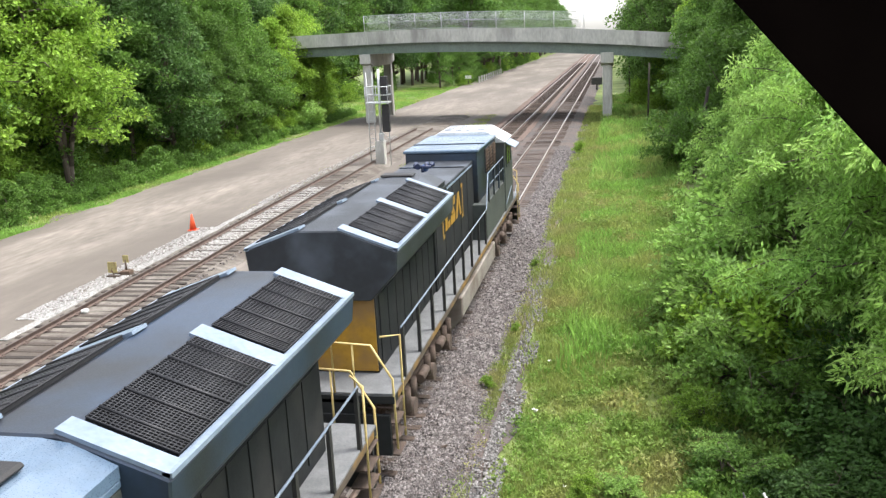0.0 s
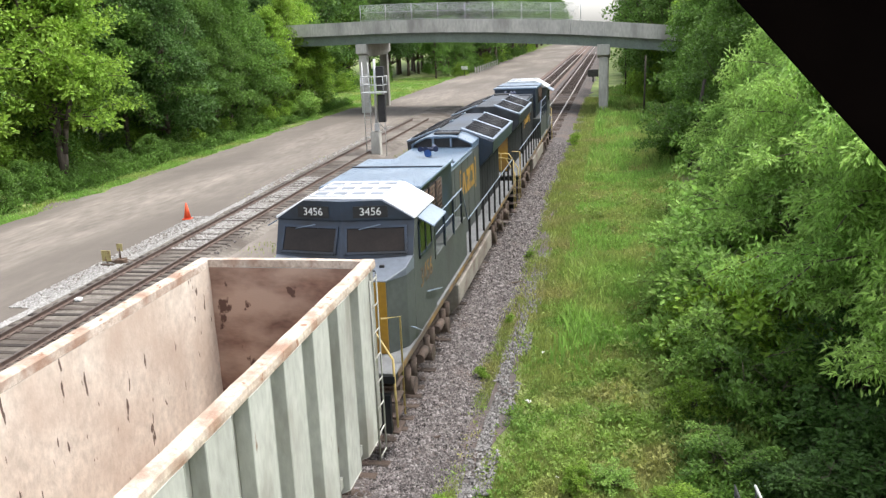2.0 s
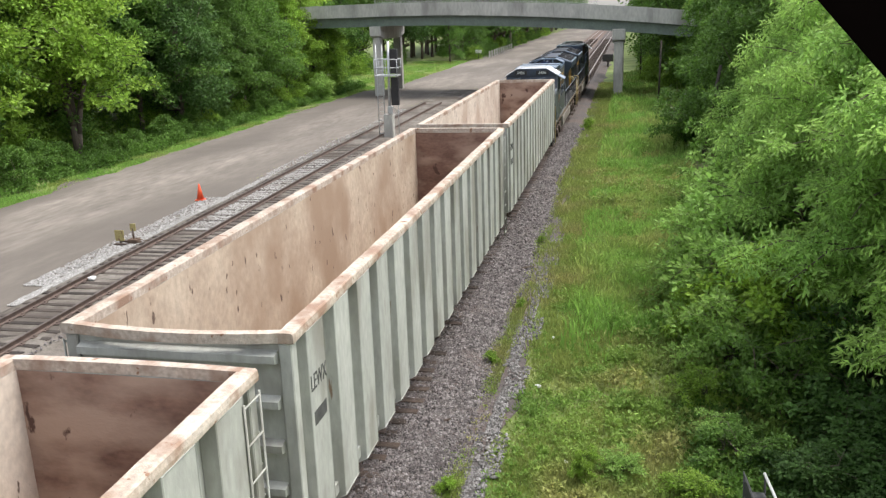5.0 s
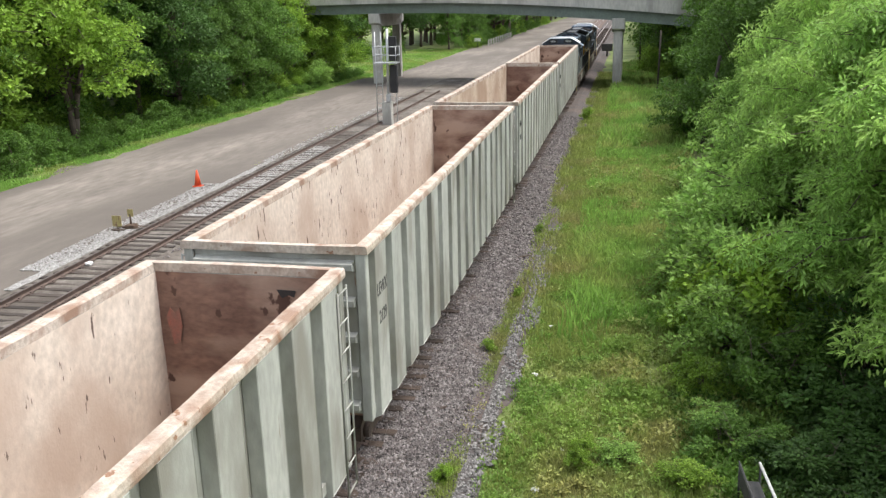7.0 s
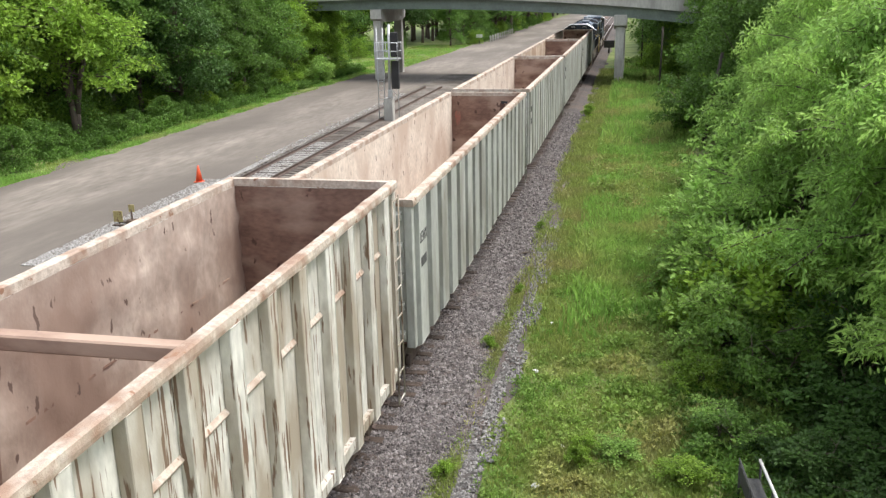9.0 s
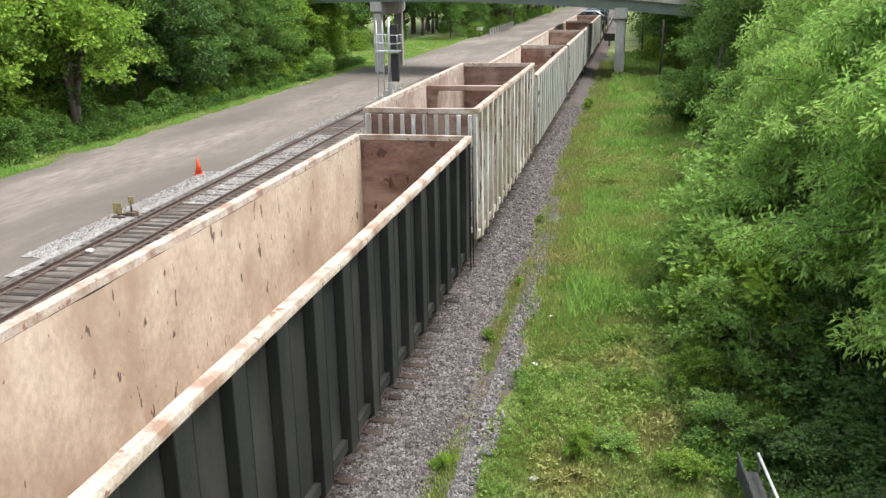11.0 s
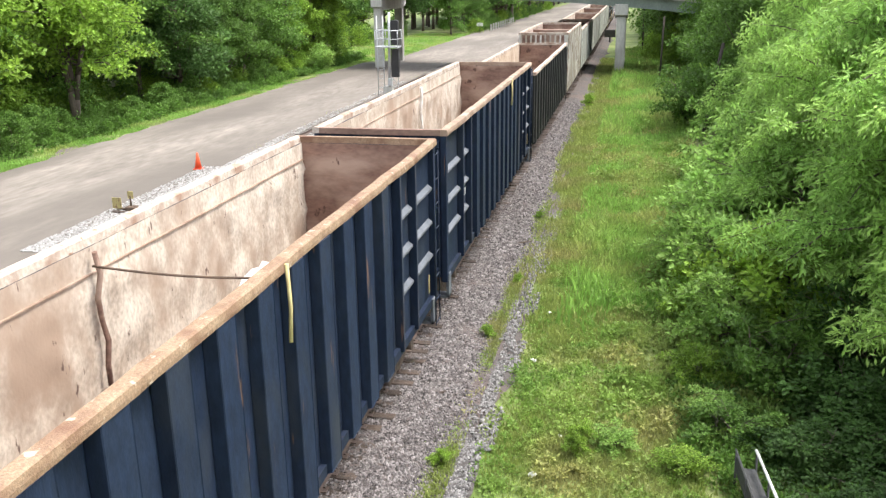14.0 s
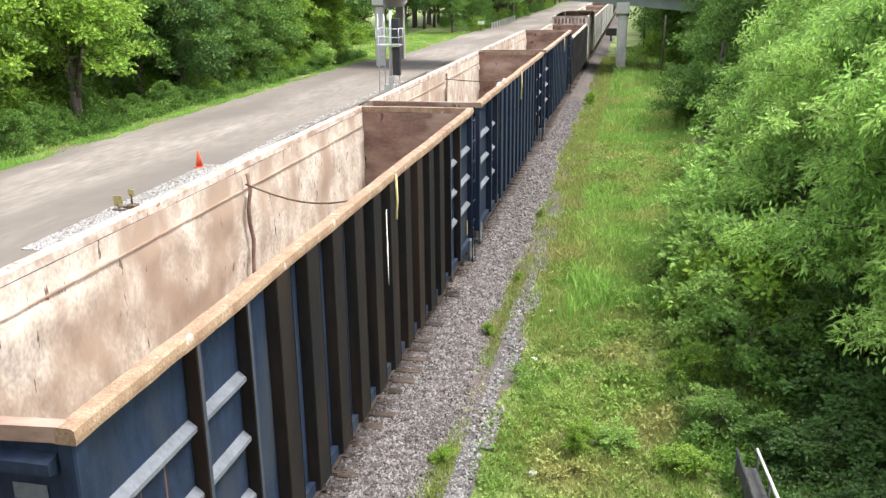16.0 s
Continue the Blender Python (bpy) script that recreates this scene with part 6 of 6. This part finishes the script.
def blades(name, patches, material, label, seed):
    """Grass: bent blades of two triangles; patches of (x0, x1, y0, y1, how many, height)."""
    rng = np.random.default_rng(seed)
    vs, fs, base = [], [], 0
    for x0, x1, y0, y1, n, high in patches:
        x, y = rng.uniform(x0, x1, n), y0 + (y1 - y0) * rng.random(n) ** 1.15
        keep = np.array([noise.noise((a * 0.45, b * 0.45, seed)) for a, b in zip(x, y)])
        ok = (keep > rng.uniform(-0.55, 0.1, n)) & ((y - y0) / 7.0 > rng.random(n) - (1.0 if y0 < 10 else 0.0)) & ((x - x0) / (0.25 * (x1 - x0)) > rng.random(n) - 0.25)
        x, y, keep = x[ok], y[ok], keep[ok]
        n = len(x)
        h = high * rng.uniform(0.4, 1.2, n) * (1 + 0.7 * keep)
        wd = h * rng.uniform(0.04, 0.09, n) + 0.006
        a = rng.uniform(0, 6.283, n)
        b = rng.uniform(0, 6.283, n)
        lean = h * rng.uniform(0.1, 0.6, n)
        z = np.full(n, GZ)
        p0 = np.stack([x - np.cos(a) * wd, y - np.sin(a) * wd, z], 1)
        p1 = np.stack([x + np.cos(a) * wd, y + np.sin(a) * wd, z], 1)
        p2 = np.stack([x + np.cos(b) * lean * 0.4, y + np.sin(b) * lean * 0.4, z + h * 0.65], 1)
        p3 = np.stack([x + np.cos(b) * lean, y + np.sin(b) * lean, z + h], 1)
        vs.append(np.stack([p0, p1, p2 + (p1 - p0) * 0.35, p2 - (p1 - p0) * 0.35, p3], 1).reshape(-1, 3))
        k = base + 5 * np.arange(n)[:, None]
        fs += (k + np.array([[0, 1, 2]])).tolist() + (k + np.array([[0, 2, 3]])).tolist() + (k + np.array([[3, 2, 4]])).tolist()
        base += 5 * n
    tagged(new(name, polys(name, np.concatenate(vs).tolist(), fs, material)), label, "grass", kind="stuff")


blades("tall_grass", [(-1.6, 3.0, 20, 64, 80000, 0.34), (-1.5, 4.5, 48, 112, 34000, 0.6), (1.0, 2.8, 17, 30, 7000, 0.25), (-30.9, -28.9, 20, 100, 60000, 0.16), (-42, -26.5, 98, 150, 60000, 0.22)], M_GRASS, "bright green grass beside the tracks", 1)
blades("short_grass", [(-2.3, 1.6, 8, 36, 120000, 0.11), (-3.2, -0.4, 20, 66, 46000, 0.2), (-3.3, -1.4, 30, 100, 26000, 0.26), (0.8, 3.0, 12, 32, 14000, 0.16), (-14.6, -12.6, 30, 95, 16000, 0.18), (-18.4, -13.2, 54, 100, 9000, 0.1), (-13.0, -11.2, 20, 70, 2500, 0.15)], M_DRYGRASS, "short dry yellow-green grass and weeds", 2)


def leafy(name, patches, material, label, seed):
    """Low broad-leaved weeds: patches of (x0, x1, y0, y1, how many tufts, tuft radius, height, leaves each, leaf size)."""
    rng = np.random.default_rng(seed)
    vs, fs, base = [], [], 0
    for x0, x1, y0, y1, n, r, high, each, size in patches:
        x, y = rng.uniform(x0, x1, n), rng.uniform(y0, y1, n)
        k = np.array([noise.noise((a * 0.6, b * 0.6, seed + 3.3)) for a, b in zip(x, y)])
        ok = k > rng.uniform(-0.5, 0.25, n)
        x, y, k = x[ok], y[ok], k[ok]
        z = GZ + high * rng.uniform(0.2, 1.0, len(x)) * (0.7 + 0.9 * np.maximum(k, 0))
        v, f = leaf_cloud(rng, np.stack([x, y, z], 1), r * rng.uniform(0.5, 1.3, len(x)), np.full(len(x), each), size, 0.5, 0.27, 0.1)
        v[:, 2] = np.maximum(v[:, 2], GZ + 0.01)
        vs.append(v)
        fs.append(f + base)
        base += len(v)
    tagged(new(name, polys(name, np.concatenate(vs).tolist(), np.concatenate(fs).tolist(), material)), label, "weeds", kind="stuff")


leafy("meadow_weeds", [(-3.4, -2.75, 8, 34, 330, 0.13, 0.1, 30, 0.06), (-2.45, -1.8, 9, 32, 260, 0.14, 0.1, 34, 0.065), (-2.1, 2.4, 9, 34, 2300, 0.17, 0.16, 44, 0.075), (-0.2, 3.2, 15, 48, 900, 0.3, 0.4, 60, 0.11), (-1.6, 3.4, 34, 80, 500, 0.4, 0.4, 50, 0.14)], M_LEAF_W, "low yellow-green broad-leaved weeds in the grass", 12)
# the shade under the trees is given by a darker leaf colour here
leafy("brush_weeds", [(1.3, 6.0, 10, 19, 700, 0.3, 0.3, 60, 0.11), (2.4, 5.5, 19, 45, 500, 0.4, 0.6, 60, 0.13)], M_LEAF_B, "shaded green weeds under the box elders", 14)
leafy("roadside_weeds", [(-32.6, -30.3, 24, 100, 1900, 0.42, 0.75, 55, 0.17), (-37.0, -32.0, 24, 100, 900, 0.6, 0.6, 50, 0.2)], M_LEAF_B, "knee-high leafy weeds along the wood's edge", 13)
blades("gravel_weeds", [(-3.6, -2.75, 6, 60, 50000, 0.13), (-3.45, -2.75, 6, 26, 24000, 0.13), (-20, -18.6, 40, 95, 2500, 0.12)], M_DRYGRASS, "patchy weeds growing in the gravel", 7)
for x, y, s in ((-3.1, 19.6, 0.22), (-3.0, 13.6, 0.22), (-2.9, 23.8, 0.18), (-3.0, 31.0, 0.2), (-0.6, 14.6, 0.35), (-2.7, 62.0, 0.5)):
    plant(K_SHRUB[1], x, y, s, rg.uniform(0, 360), "small leafy weed growing in the gravel", "weed", "weed", group="weeds", z=GZ + 0.05)



# ================= movement =================
for ob, y0, turn in ROLLING:
    ob["turn"] = turn


def motions():
    times = [k * 0.5 for k in range(33)]
    for ob, y0, turn in ROLLING:
        walk(ob, [(t, pose(TRACK_X, y0 + V * t, 0, 0, 0, turn)) for t in times])
    for w, y, r in TURNING:
        way = -1 if w.parent.parent["turn"] == 0 else 1
        walk(w, [(k / 30, pose(0, y, r, way * math.degrees(V * k / 30 / r))) for k in range(481)])


motions()
